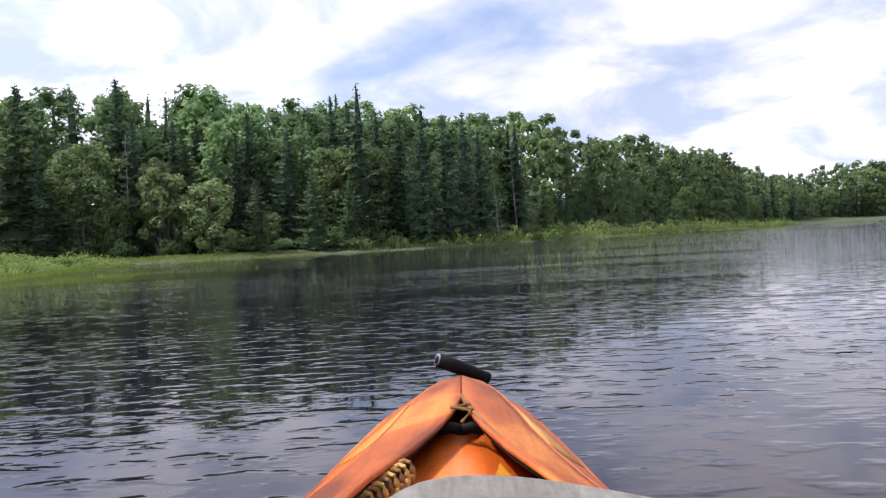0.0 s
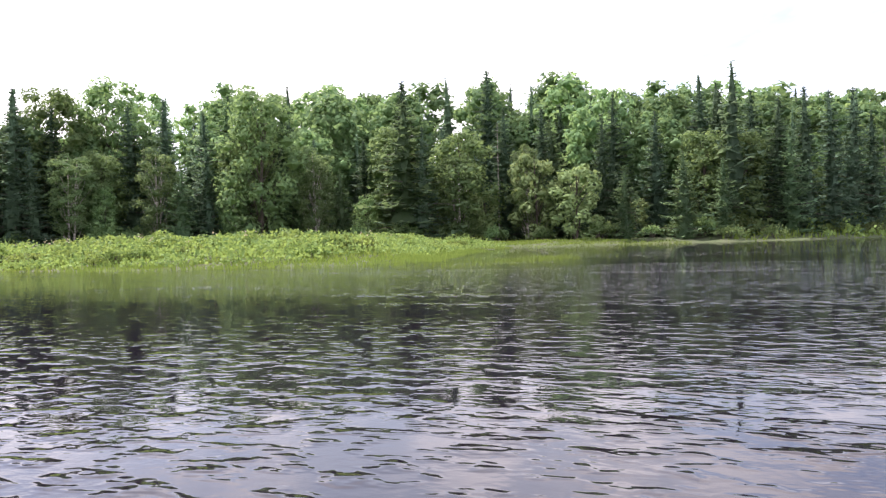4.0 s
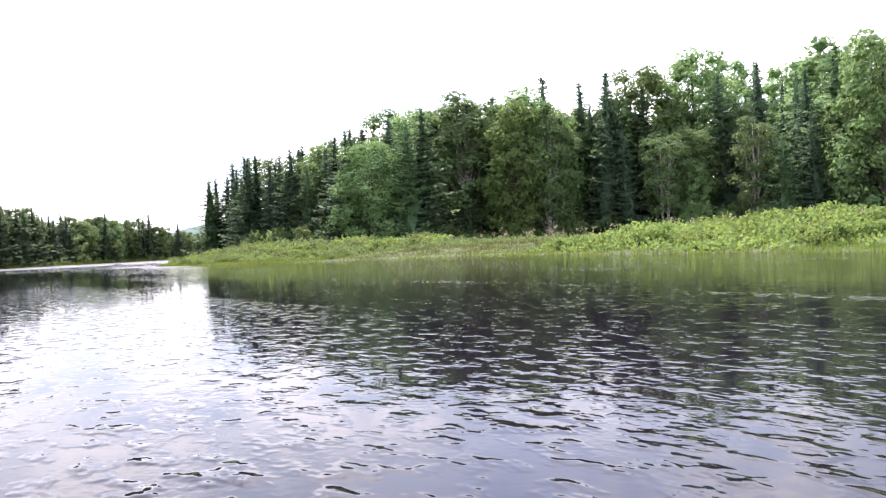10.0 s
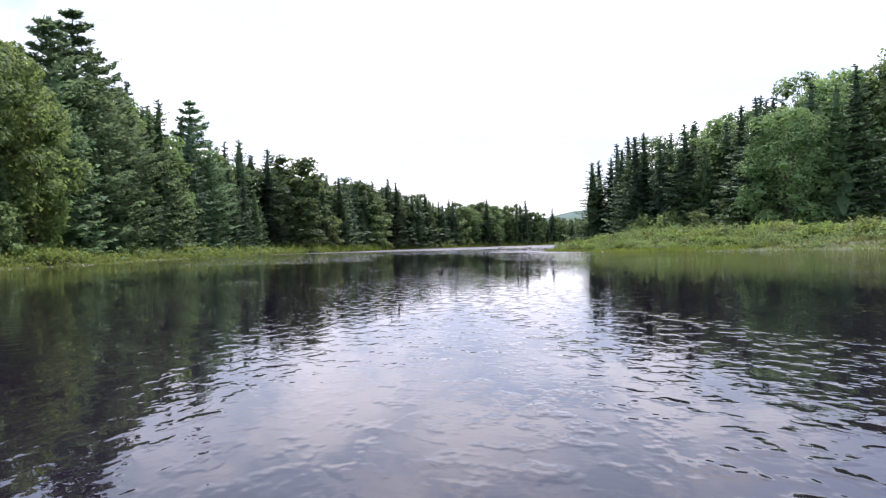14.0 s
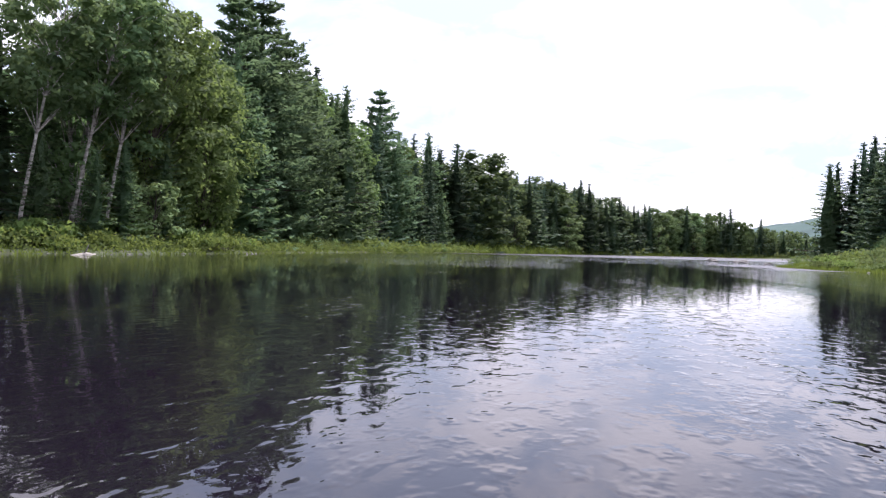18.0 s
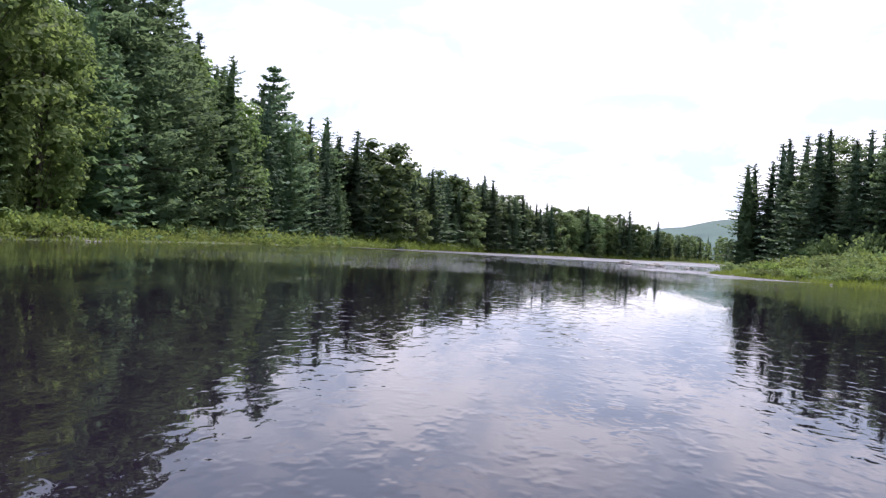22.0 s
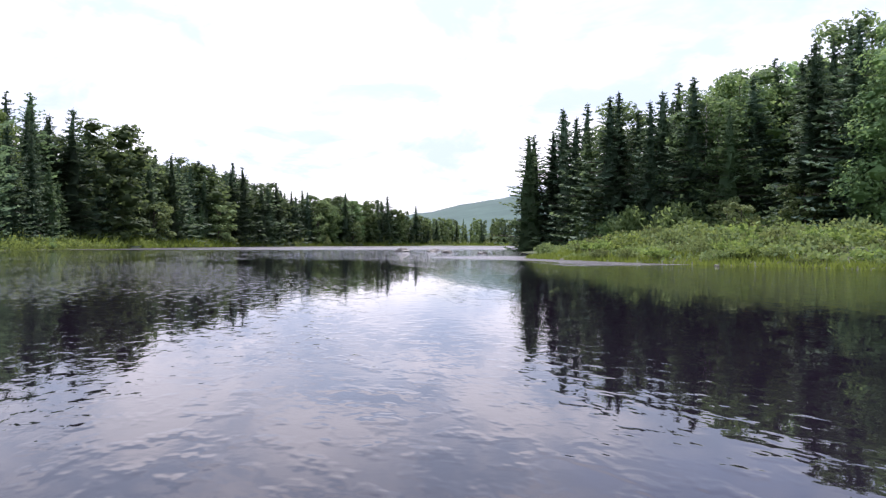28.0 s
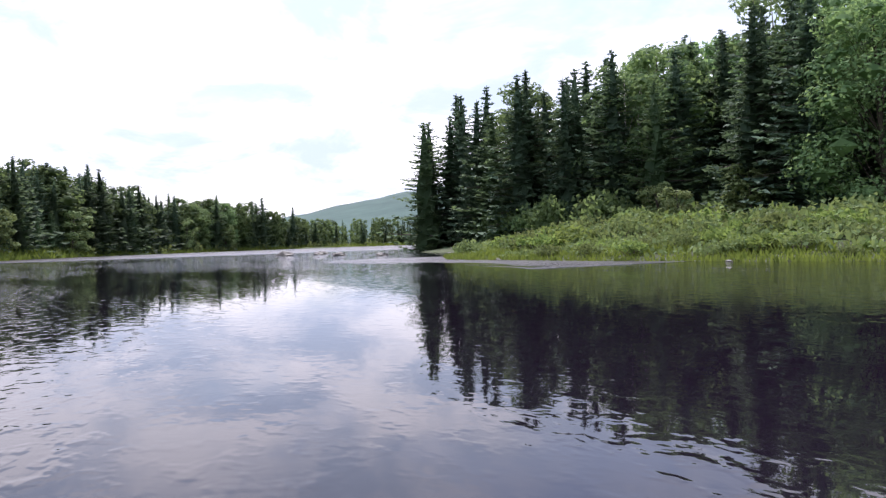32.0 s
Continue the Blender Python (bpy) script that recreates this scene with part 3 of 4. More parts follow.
kind_of("bankmaple", broadleaf("maple_tree", 58, 12, 3.3, MAPLE, "dense dark green broadleaf tree above the bank of the point", low=0.05, clumps=70, leaves=230, size=0.165), 12)
for k in range(3):
    kind_of("birch", broadleaf("birch_tree", 60 + k, 13, 2.7, BIRCH, "birch with white trunk and light green leaves", BIRCH_BARK, 0.16, 50, 116, 2, 0.225, 0.05), 13)
for k in range(2):
    kind_of("pale", broadleaf("small_leafy_tree", 70 + k, 5, 1.6, PALE, "small pale green leafy tree at the dark wood's edge", low=0.06, clumps=20, leaves=70, size=0.2), 5)
for k in range(2):
    kind_of("tallbirch", broadleaf("leaning_birch", 85 + k, 12, 2.1, BIRCH, "slim leaning birch with a white trunk below a light crown", BIRCH_BARK, 0.5, 30, 110, 1, 0.22, 0.12, True, (0.17 - 0.03 * k, 0.02)), 12)
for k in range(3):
    kind_of("poplar", broadleaf("poplar_tree", 150 + k, 13, 2.9, BRIGHT_BROAD, "yellow-green broadleaf tree, leaf colour brightened for light", low=0.08, clumps=60, leaves=130, size=0.24), 13)
for k in range(2):
    kind_of("dead", dead_tree("dead_birch", 80 + k, 11, "bare grey dead birch trunk with broken limbs"), 11)
# crowns for the deep wood, gathered into one mass for each stretch
DEEP = {"farspruce": [conifer("", 90 + k, 13, 2.7 + 0.3 * k, None, "", 24, 8, 3, fat=1.4) for k in range(3)],
        "spire": [conifer("", 190 + k, 13, 2.5 + 0.3 * k, None, "", 20, 7, 3, 0.03, 0.9, 0.35, 1.5) for k in range(4)],
        "farmaple": [broadleaf("", 95 + k, 13, 3.2, None, "", clumps=38, leaves=52, size=0.37, low=0.06, core=0.66) for k in range(4)],
        "lowmaple": [broadleaf("", 195 + k, 13, 3.6, None, "", clumps=24, leaves=24, size=0.72, low=0.03, core=0.5) for k in range(4)]}
deep = []


def plant_deep(key, x, y, top, wide):
    v, f = DEEP[key][rng.randrange(len(DEEP[key]))]
    z = ground_z(x, y) - 0.2
    s, a = (top - z) / 13, rng.uniform(0, 6.28)
    c, n = math.cos(a) * s * wide, math.sin(a) * s * wide
    w = np.column_stack([x + c * v[:, 0] - n * v[:, 1], y + n * v[:, 0] + c * v[:, 1], z + s * v[:, 2]])
    mats = (0, 1, 2) if key.endswith("maple") else (3, 4, 5)
    deep.append((w, f, rng.choice(mats)))
    planted.append((x, y))


def gather_deep(name, label):
    """One object of kind stuff from all crowns planted deep since the last call."""
    off, vs, fs, ms = 0, [], [], []
    for w, f, m in deep:
        vs.append(w), fs.append(f + off), ms.append(np.full(len(f), m))
        off += len(w)
    deep.clear()
    v, f, m = np.concatenate(vs), np.concatenate(fs), np.concatenate(ms)
    me = bpy.data.meshes.new(name)
    me.vertices.add(len(v)), me.loops.add(f.size), me.polygons.add(len(f))
    me.vertices.foreach_set("co", v.astype(np.float32).ravel())
    me.loops.foreach_set("vertex_index", f.astype(np.int32).ravel())
    me.polygons.foreach_set("loop_start", np.arange(0, f.size, 3, dtype=np.int32))
    me.polygons.foreach_set("material_index", m.astype(np.int32))
    for mat in FAR_LEAF + FAR_NEEDLE:
        me.materials.append(mat)
    me.update(calc_edges=True)
    return tagged(new(name, me), label, "wood", kind="stuff")


rng = random.Random(5)
planted = []


def plant(key, x, y, top, wide=1.0, group="", sink=0.15):
    pool = KINDS[key]
    entry = pool[rng.randrange(len(pool))]
    fresh = [e for e in pool if not e[2]]
    if fresh:
        entry = fresh[0]
    thing, h, used = entry
    z = ground_z(x, y) - sink
    s = max(0.2, (top - z) / h)
    m = Matrix.LocRotScale((x, y, z), Euler((0, 0, 2.15 if key == "tallbirch" else rng.uniform(0, 6.28))), (s * wide, s * wide, s))
    if used:
        ob = copy_thing(thing, m @ Matrix.Diagonal((1 / thing.scale.x, 1 / thing.scale.y, 1 / thing.scale.z, 1)))
    else:
        thing.matrix_basis = m
        entry[2] = True
        ob = thing
    if group:
        ob["group"] = group
    planted.append((x, y))
    return ob


NORTH_TREES = [("poplar", -65.8, 41.2, 12.4), ("birch", -64.2, 43.8, 12.2), ("spruce", -10.3, 80, 15.6), ("spruce", -8.8, 79, 14.0), ("spruce", -6, 77.5, 13.4), ("spruce", -4, 76, 12.4), ("spruce", -1.5, 78, 13.4), ("spruce", 0.8, 79.5, 13.3), ("spruce", 2.4, 81.5, 13.6), ("fir", -2.8, 75, 9.5), ("spruce", 4.2, 83, 11.5),
               ("spruce", -44.5, 61, 13.5), ("spruce", -50.5, 58.5, 12.8), ("spruce", -62.8, 49, 14.6), ("spruce", -61.2, 51.5, 13.4), ("spruce", -27, 71.5, 13.0), ("spruce", -17.6, 74.5, 13.6), ("spruce", -23.4, 71, 12.6), ("spruce", -13.5, 73, 11.6), ("spruce", -30.6, 77.5, 17.9), ("spruce", -38.1, 73.5, 17.0),
               ("spruce", -35, 88, 19.2), ("spruce", -24, 79, 14.2), ("birch", -31, 83, 15.0), ("dead", -27.3, 70.3, 11.5), ("dead", 6.5, 93, 10.5), ("dead", 9, 96, 9.5), ("pale", -23, 71, 4.4), ("pale", -15, 70, 4.0),
               ("fir", -9.6, 72, 4.0), ("fir", -40, 78, 17.5), ("maple", -44.4, 58, 14.6), ("spruce", -54, 57.5, 14.2), ("maple", -61, 58, 17.2), ("spruce", -64, 50, 14.9),
               ("spruce", -70, 47.4, 15.7), ("spruce", -67, 50, 14.6)]
POINT_TREES = [("bankmaple", -66.2, 28.6, 9.0), ("spruce", -68.2, 27.4, 9.8), ("spruce", -69.8, 28.4, 10.2), ("spruce", -71.2, 27.6, 9.8), ("spruce", -68.0, 30.5, 10.8), ("fir", -65.2, 31, 10.2), ("spruce", -66.4, 33, 11.4), ("dead", -98.6, 25.6, 7.0), ("spruce", -95.6, 25.6, 9.4), ("spruce", -91.2, 25.4, 9.8), ("fir", -89, 25.2, 8.6), ("birch", -90.5, 28.4, 11.0), ("spruce", -82, 25.9, 9.4), ("fir", -77, 27.6, 8.2), ("birch", -70, 40, 13.8), ("spruce", -85, 36.5, 13.4), ("spruce", -94, 34.4, 12.0), ("spruce", -92, 32.5, 11.9), ("fir", -95.5, 23.9, 9.0), ("spruce", -103, 30, 12.0),
               ("spruce", -94.3, 26.1, 10.8), ("spruce", -85.6, 25.8, 10.6), ("spruce", -83, 27, 10.2), ("spruce", -79.3, 27, 10.3), ("birch", -84, 33.4, 12.6), ("spruce", -73.5, 30, 10.5),
               ("spruce", -74.7, 31.7, 11.6), ("birch", -70.2, 39.6, 13.2), ("spruce", -72.3, 38, 13.2), ("spruce", -70.4, 42.5, 13.6), ("maple", -68, 44.5, 13.8), ("spruce", -74.5, 35.5, 12.0), ("spruce", -97.4, 24.9, 8.8), ("pale", -75.8, 26.6, 3.2), ("pale", -79, 24.8, 2.6), ("pale", -73.4, 25.6, 2.8), ("pale", -70.8, 27, 3.4)]
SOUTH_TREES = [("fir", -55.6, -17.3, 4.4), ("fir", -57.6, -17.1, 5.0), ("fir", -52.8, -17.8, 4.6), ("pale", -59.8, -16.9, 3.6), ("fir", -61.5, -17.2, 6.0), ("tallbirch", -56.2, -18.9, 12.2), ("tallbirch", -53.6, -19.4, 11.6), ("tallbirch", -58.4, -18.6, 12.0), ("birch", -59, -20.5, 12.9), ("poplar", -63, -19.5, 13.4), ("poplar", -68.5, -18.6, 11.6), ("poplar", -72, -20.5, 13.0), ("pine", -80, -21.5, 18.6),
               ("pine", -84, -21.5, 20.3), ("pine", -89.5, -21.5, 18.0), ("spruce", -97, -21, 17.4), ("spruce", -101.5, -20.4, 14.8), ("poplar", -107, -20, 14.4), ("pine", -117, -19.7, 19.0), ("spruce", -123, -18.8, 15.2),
               ("spruce", -128.5, -17.8, 15.6), ("spruce", -134, -16.6, 14.8), ("spruce", -142, -14.6, 16.3), ("spruce", -139, -16, 15.0), ("fir", -76, -18.5, 11.0), ("fir", -92.5, -19, 11.5), ("spruce", -112, -19, 13.6), ("spruce", -49, -21, 13.0), ("spruce", -45, -23, 15.0),
               ("spruce", -159, -9.8, 14.4), ("spruce", -168, -7, 14.0), ("spruce", -173.5, -5.4, 13.8), ("spruce", -177, -4, 14.4), ("spruce", -181, -2.6, 13.4), ("spruce", -186, -0.8, 15.0), ("spruce", -191, 1.6, 14.8),
               ("spruce", -199, 5.3, 16.1), ("spruce", -195, 3.4, 14.2), ("spruce", -203, 6.8, 13.2), ("spruce", -208, 9.6, 12.6), ("spruce", -213, 12.4, 12.0), ("spruce", -163, -8.4, 13.6), ("spruce", -153, -11.6, 14.6), ("spruce", -148, -13, 15.0), ("spruce", -219, 15.6, 12.3), ("spruce", -224, 18.8, 11.0), ("spruce", -229.5, 22.5, 12.6), ("maple", -236, 27.6, 11.0), ("maple", -243.5, 34.4, 12.0),
               ("spruce", -253.2, 46.8, 13.6), ("fir", -252, 44.4, 12.0), ("spruce", -257.4, 55, 11.2), ("pale", -183, 2.2, 7.6), ("pale", -158, -6.4, 6.6), ("pale", -239, 34.5, 6.4)]
plant("fir", -34, 64.8, 13.2, 1.4, "trees on the wooded slope")
for key, x, y, top in NORTH_TREES:
    plant(key, x, y, top, group="trees on the wooded slope")
for key, x, y, top in POINT_TREES:
    plant(key, x, y, top * (0.94 if -96 < x < -72 else 1.0), 1.25, "trees on the point")
for key, x, y, top in SOUTH_TREES:
    plant(key, x, y, top, 1.4 if x < -140 else 1.1, "trees on the south bank")

# the wood's edge, from the far bend in the east round the meadow to the point and behind it
EDGE_EAST = [(143, 336), (96, 243), (54, 177), (22, 127), (5.5, 101), (-1.5, 83.5), (-7, 72)]
EDGE_MEADOW = [(-7, 71), (-18, 67), (-29, 68), (-38, 62), (-46, 56), (-57, 53), (-65, 46), (-69, 38), (-72, 31)]
EDGE_POINT = [(-72, 31), (-77, 27), (-86, 25), (-95, 24.5)]
EDGE_BACK = [(-95, 24.5), (-108, 32), (-132, 50), (-158, 80)]
EDGE_SOUTH = [(-46, -21.5), (-60, -19), (-75, -19.5), (-95, -19.5), (-118, -17.5), (-137, -14)]
EDGE_BEND = [(-137, -14), (-160, -8), (-188, 2), (-215, 15), (-238, 30), (-252, 46)]
EDGE_LOW = [(-252, 46), (-264, 70), (-269, 110), (-269, 185)]


def wood(edge, rows, gap, depth, mix, tops, inland, group, clear=1.7, rise=0.0, wide=1.0):
    """Rows of trees inland of an edge; tops are heights of the crowns above the water at the edge."""
    for r in range(rows):
        for (x0, y0), (x1, y1) in zip(edge, edge[1:]):
            ln = math.hypot(x1 - x0, y1 - y0)
            nxv, nyv = -(y1 - y0) / ln * inland, (x1 - x0) / ln * inland
            n = max(1, int(ln / gap))
            for k in range(n):
                f = (k + rng.uniform(0.1, 0.9)) / n
                o = r * depth + rng.uniform(-0.35, 0.5) * depth
                x, y = x0 + (x1 - x0) * f + nxv * o, y0 + (y1 - y0) * f + nyv * o
                if shore_distance(x, y) < 2.0 or any((x - a) ** 2 + (y - c) ** 2 < clear ** 2 for a, c in planted):
                    continue
                key = rng.choice(mix)
                if isinstance(tops, tuple):
                    top = rng.uniform(*tops) + rise * r + (1.0 if key == "spruce" else 0)
                else:
                    top = tops(x) * rng.uniform(0.85, 1.04) + rise * r
                if key in ("spire", "farspruce"):
                    top *= 0.95
                if key in DEEP:
                    plant_deep(key, x, y, max(top, ground_z(x, y) + 4), rng.uniform(0.85, 1.15) * wide)
                else:
                    plant(key, x, y, max(top, ground_z(x, y) + 4), rng.uniform(0.85, 1.15) * wide, group)


def south_line(x):
    """Height of the treetops along the south shore and the bend."""
    return float(np.interp(-x, [40, 58, 70, 83, 96, 107, 117, 129, 142, 159, 180, 199, 219, 243, 257, 266], [13, 11.8, 12.4, 16, 17, 16, 16.6, 16.4, 16.6, 15.4, 15.2, 16, 14.2, 14, 13.2, 8]))


def slope_line(x):
    """Height of the treetops on the first rise behind the meadow and up the river."""
    return float(np.interp(x, [-64, -50, -38, -30, -24, -15, -4, 5, 15, 25, 38, 52, 85, 103, 190], [16.5, 17.6, 18.4, 18.4, 17.4, 16.4, 15.8, 16.3, 18.4, 18.4, 19.2, 18.6, 20.4, 18, 25]))


def meadow_line(x):
    """Height of the treetops along the wood's edge behind the meadow."""
    return float(np.interp(x, [-80, -75, -70, -63, -58, -53, -45, -29, -15, 0], [10.4, 13.2, 15.4, 16.4, 16.4, 14.8, 15, 15, 13.6, 12.5]))


SLOPE = "trees on the wooded slope"
wood(EDGE_MEADOW, 1, 2.4, 3.0, ["fir", "maple", "fir", "maple", "pale", "spruce", "fir", "birch"], (5.0, 9.5), -1, SLOPE)
wood(EDGE_MEADOW, 2, 3.2, 4.0, ["maple", "fir", "maple", "birch", "birch", "spruce"], (8.0, 11.5), -1, SLOPE, rise=1.2, wide=1.12)
wood(EDGE_MEADOW[6:], 2, 2.6, 3.2, ["spruce", "spruce", "fir", "spruce", "birch"], meadow_line, -1, SLOPE, wide=1.2)
wood(EDGE_MEADOW[4:7], 2, 3.0, 3.5, ["spruce", "fir", "maple", "maple"], meadow_line, -1, SLOPE, wide=1.1)
EDGE_KNOLL = [(12, 104), (-6, 84), (-20, 79)]
EDGE_HIGH = [(-20, 79), (-34, 79), (-45, 72), (-53, 66), (-64, 62)]
EDGE_WEST = [(-64, 62), (-74, 53), (-80, 44), (-84, 38)]
wood(EDGE_KNOLL, 5, 3.8, 5.0, ["farspruce", "spire", "farmaple", "farmaple"], slope_line, -1, SLOPE, rise=0.6)
wood(EDGE_HIGH, 5, 3.6, 5.0, ["farspruce", "spire", "farmaple", "farmaple", "farmaple"], slope_line, -1, SLOPE, rise=0.8, clear=1.3)
wood(EDGE_WEST, 4, 3.4, 4.5, ["farspruce", "farmaple", "farmaple"], (12.0, 13.8), -1, SLOPE, rise=0.5)
wood([(-8, 80), (-18, 76), (-29, 77), (-39, 71), (-48, 65), (-59, 61)], 2, 3.0, 3.0, ["farmaple", "farmaple", "farspruce"], (11.5, 13.8), -1, SLOPE, clear=1.2)
wood([(-60, 56), (-67, 48), (-71, 42), (-75, 36.5)], 2, 2.5, 2.6, ["farmaple", "farspruce"], (12.0, 13.6), -1, SLOPE, clear=1.2)
gather_deep("slope_wood", "mixed green wood rising up the slope behind the meadow")
wood(EDGE_EAST, 1, 3.4, 4.0, ["fir", "maple", "birch", "maple", "spruce"], (7.0, 10.5), -1, SLOPE)
wood([(340, 372), (235, 362), (185, 358)] + EDGE_EAST, 3, 8.0, 6.0, ["spire", "lowmaple", "lowmaple"], slope_line, -1, SLOPE, rise=1.9)
wood([(128, 302), (150, 338), (190, 356)], 2, 4.0, 4.0, ["lowmaple", "spire"], (13, 17), -1, SLOPE)
gather_deep("upstream_wood", "mixed green wood along the upstream shore")
wood(EDGE_POINT, 4, 2.3, 3.0, ["spruce", "spruce", "spruce", "birch"], (6.5, 9.6), -1, "trees on the point", rise=0.5, clear=1.4, wide=1.3)
wood([(-68, 46), (-72, 41), (-80, 36), (-96, 34)], 1, 2.8, 3.0, ["farspruce", "farmaple", "farmaple"], (9.0, 10.8), -1, "trees on the point", wide=1.2)
wood(EDGE_BACK, 3, 4.0, 5.0, ["spire", "farspruce", "lowmaple"], (8.5, 11.0), -1, "trees on the point")
gather_deep("point_wood", "dark spruce wood behind the point")
SOUTH_SHORE = "trees on the south bank"
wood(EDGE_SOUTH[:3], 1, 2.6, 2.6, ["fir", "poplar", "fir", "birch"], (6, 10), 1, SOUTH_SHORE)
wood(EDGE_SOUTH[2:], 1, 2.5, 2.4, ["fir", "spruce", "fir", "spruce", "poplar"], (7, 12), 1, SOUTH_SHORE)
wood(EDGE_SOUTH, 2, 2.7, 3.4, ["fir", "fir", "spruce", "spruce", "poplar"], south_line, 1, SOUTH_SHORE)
wood([(x, y - 8) for x, y in EDGE_SOUTH], 2, 3.2, 4.0, ["farspruce", "spire", "farmaple"], south_line, 1, SOUTH_SHORE, rise=0.5)
gather_deep("south_wood", "dark mixed wood behind the south shore")
wood(EDGE_BEND, 1, 4.4, 3.0, ["pale", "fir", "maple", "spruce", "fir", "spruce"], (4.0, 9.0), 1, "trees along the far bank", clear=2.2)
wood(EDGE_BEND, 2, 3.4, 4.2, ["farspruce", "farspruce", "spire", "farspruce", "farmaple"], lambda x: south_line(x) * 0.99, 1, "trees along the far bank", clear=1.4, wide=1.45)
wood([(x - 3, y - 9) for x, y in EDGE_BEND], 2, 3.6, 3.0, ["farspruce", "farspruce", "farmaple"], lambda x: south_line(x) * 0.95, 1, "trees along the far bank", clear=1.2, wide=1.4)
wood([(-247, 40), (-254, 49), (-259, 58), (-264, 70)], 4, 2.3, 2.6, ["spire", "lowmaple", "farspruce"], lambda x: 10.5 if x > -258 else 8.5, 1, "trees along the far bank", clear=1.0)
wood(EDGE_LOW, 4, 2.6, 4.0, ["spire", "lowmaple"], (6.0, 8.5), 1, "trees along the far bank", rise=0.3)
gather_deep("bend_wood", "dark spruces and broadleaf trees along the river bend")
for key, x, y, top in (("maple", -73.4, 36.6, 13.0), ("birch", -77.2, 36, 13.4), ("maple", -81, 31, 10.6)):
    plant(key, x, y, top, 1.1, "trees on the point")

# ------------------------------------------------------------------ grass, reeds and bushes
grs = np.random.default_rng(3)


def blades(name, label, category, pts, tall, wide, mat, lean=0.35):
    n = len(pts)
    z = height(pts[:, 0], pts[:, 1])
    base = np.column_stack([pts, np.maximum(z, -0.25) - 0.03])
    az = grs.uniform(0, 6.28, n)
    side = np.column_stack([np.cos(az), np.sin(az), np.zeros(n)]) * (wide * grs.uniform(0.6, 1.3, n))[:, None]
    h = tall * grs.uniform(0.55, 1.2, n) * np.where((pts[:, 0] < -50) & (pts[:, 1] > 5), 0.55, 1.0) * np.clip(0.4 + shore_distance(pts[:, 0], pts[:, 1]) / 4, 0.4, 1)
    tip = base + np.column_stack([grs.normal(0, lean, n) * h, grs.normal(0, lean, n) * h, h + np.maximum(0, -base[:, 2])])
    v = np.stack([base - side, base + side, tip], 1).reshape(-1, 3)
    ob = new(name, mesh_of(name, v, np.arange(3 * n).reshape(-1, 3), mat))
    return tagged(ob, label, category, kind="stuff")


def scatter(n, box, lo, hi):
    """Points in a box whose distance inland lies between lo and hi."""
    x0, x1, y0, y1 = box
    pts = np.column_stack([grs.uniform(x0, x1, n), grs.uniform(y0, y1, n)])
    d = shore_distance(pts[:, 0], pts[:, 1])
    return pts[(d > lo) & (d < hi)]


blades("meadow_grass", "bright green river grass on the meadow bank", "grass", scatter(80000, (-37, -10, 15, 66), 0.0, 15), 0.22, 0.035, GRASS)
blades("strip_sedge", "dull olive sedge on the low strip of bank", "grass", scatter(45000, (-56, -37, 13, 50), 0.4, 18), 0.2, 0.035, SEDGE)
blades("strip_grass", "narrow green grass edge of the low bank", "grass", scatter(30000, (-56, -37, 13, 30), -0.1, 0.9), 0.2, 0.03, GRASS)
blades("point_grass", "tufts of green grass along the edge of the point", "grass", scatter(70000, (-82, -50, 12, 27), -0.1, 1.6), 0.55, 0.03, GRASS)
blades("shore_grass", "thin fresh green grass growing out of the shallows", "grass", scatter(60000, (-23, -6, 16, 45), -0.9, 0.8), 0.34, 0.016, GRASS, 0.25)
blades("south_grass", "green grass fringe along the south shore", "grass", scatter(60000, (-140, -40, -24, 0), -0.3, 5.0), 0.28, 0.035, GRASS)
blades("far_grass", "strip of grass along the far shore", "grass", scatter(90000, (-270, -135, -20, 120), 0.0, 6), 1.5, 0.13, GRASS)
blades("slope_grass", "green grass along the foot of the wooded slope", "grass", scatter(60000, (-8, 110, 60, 240), 0.3, 8), 0.7, 0.09, GRASS)
reed_pts = np.column_stack([grs.uniform(-13, -4.5, 5200), grs.uniform(17, 27, 5200)])
reed_pts = reed_pts[(reed_pts[:, 0] < -0.28 * reed_pts[:, 1] - 0.3) & (shore_distance(reed_pts[:, 0], reed_pts[:, 1]) > -5) & (np.sin(reed_pts[:, 0] * 1.7) + np.sin(reed_pts[:, 1] * 2.1 + reed_pts[:, 0]) > -0.5)]
blades("reeds", "thin green reeds standing in the shallow water", "reeds", reed_pts, 0.22, 0.016, REED, 0.25)



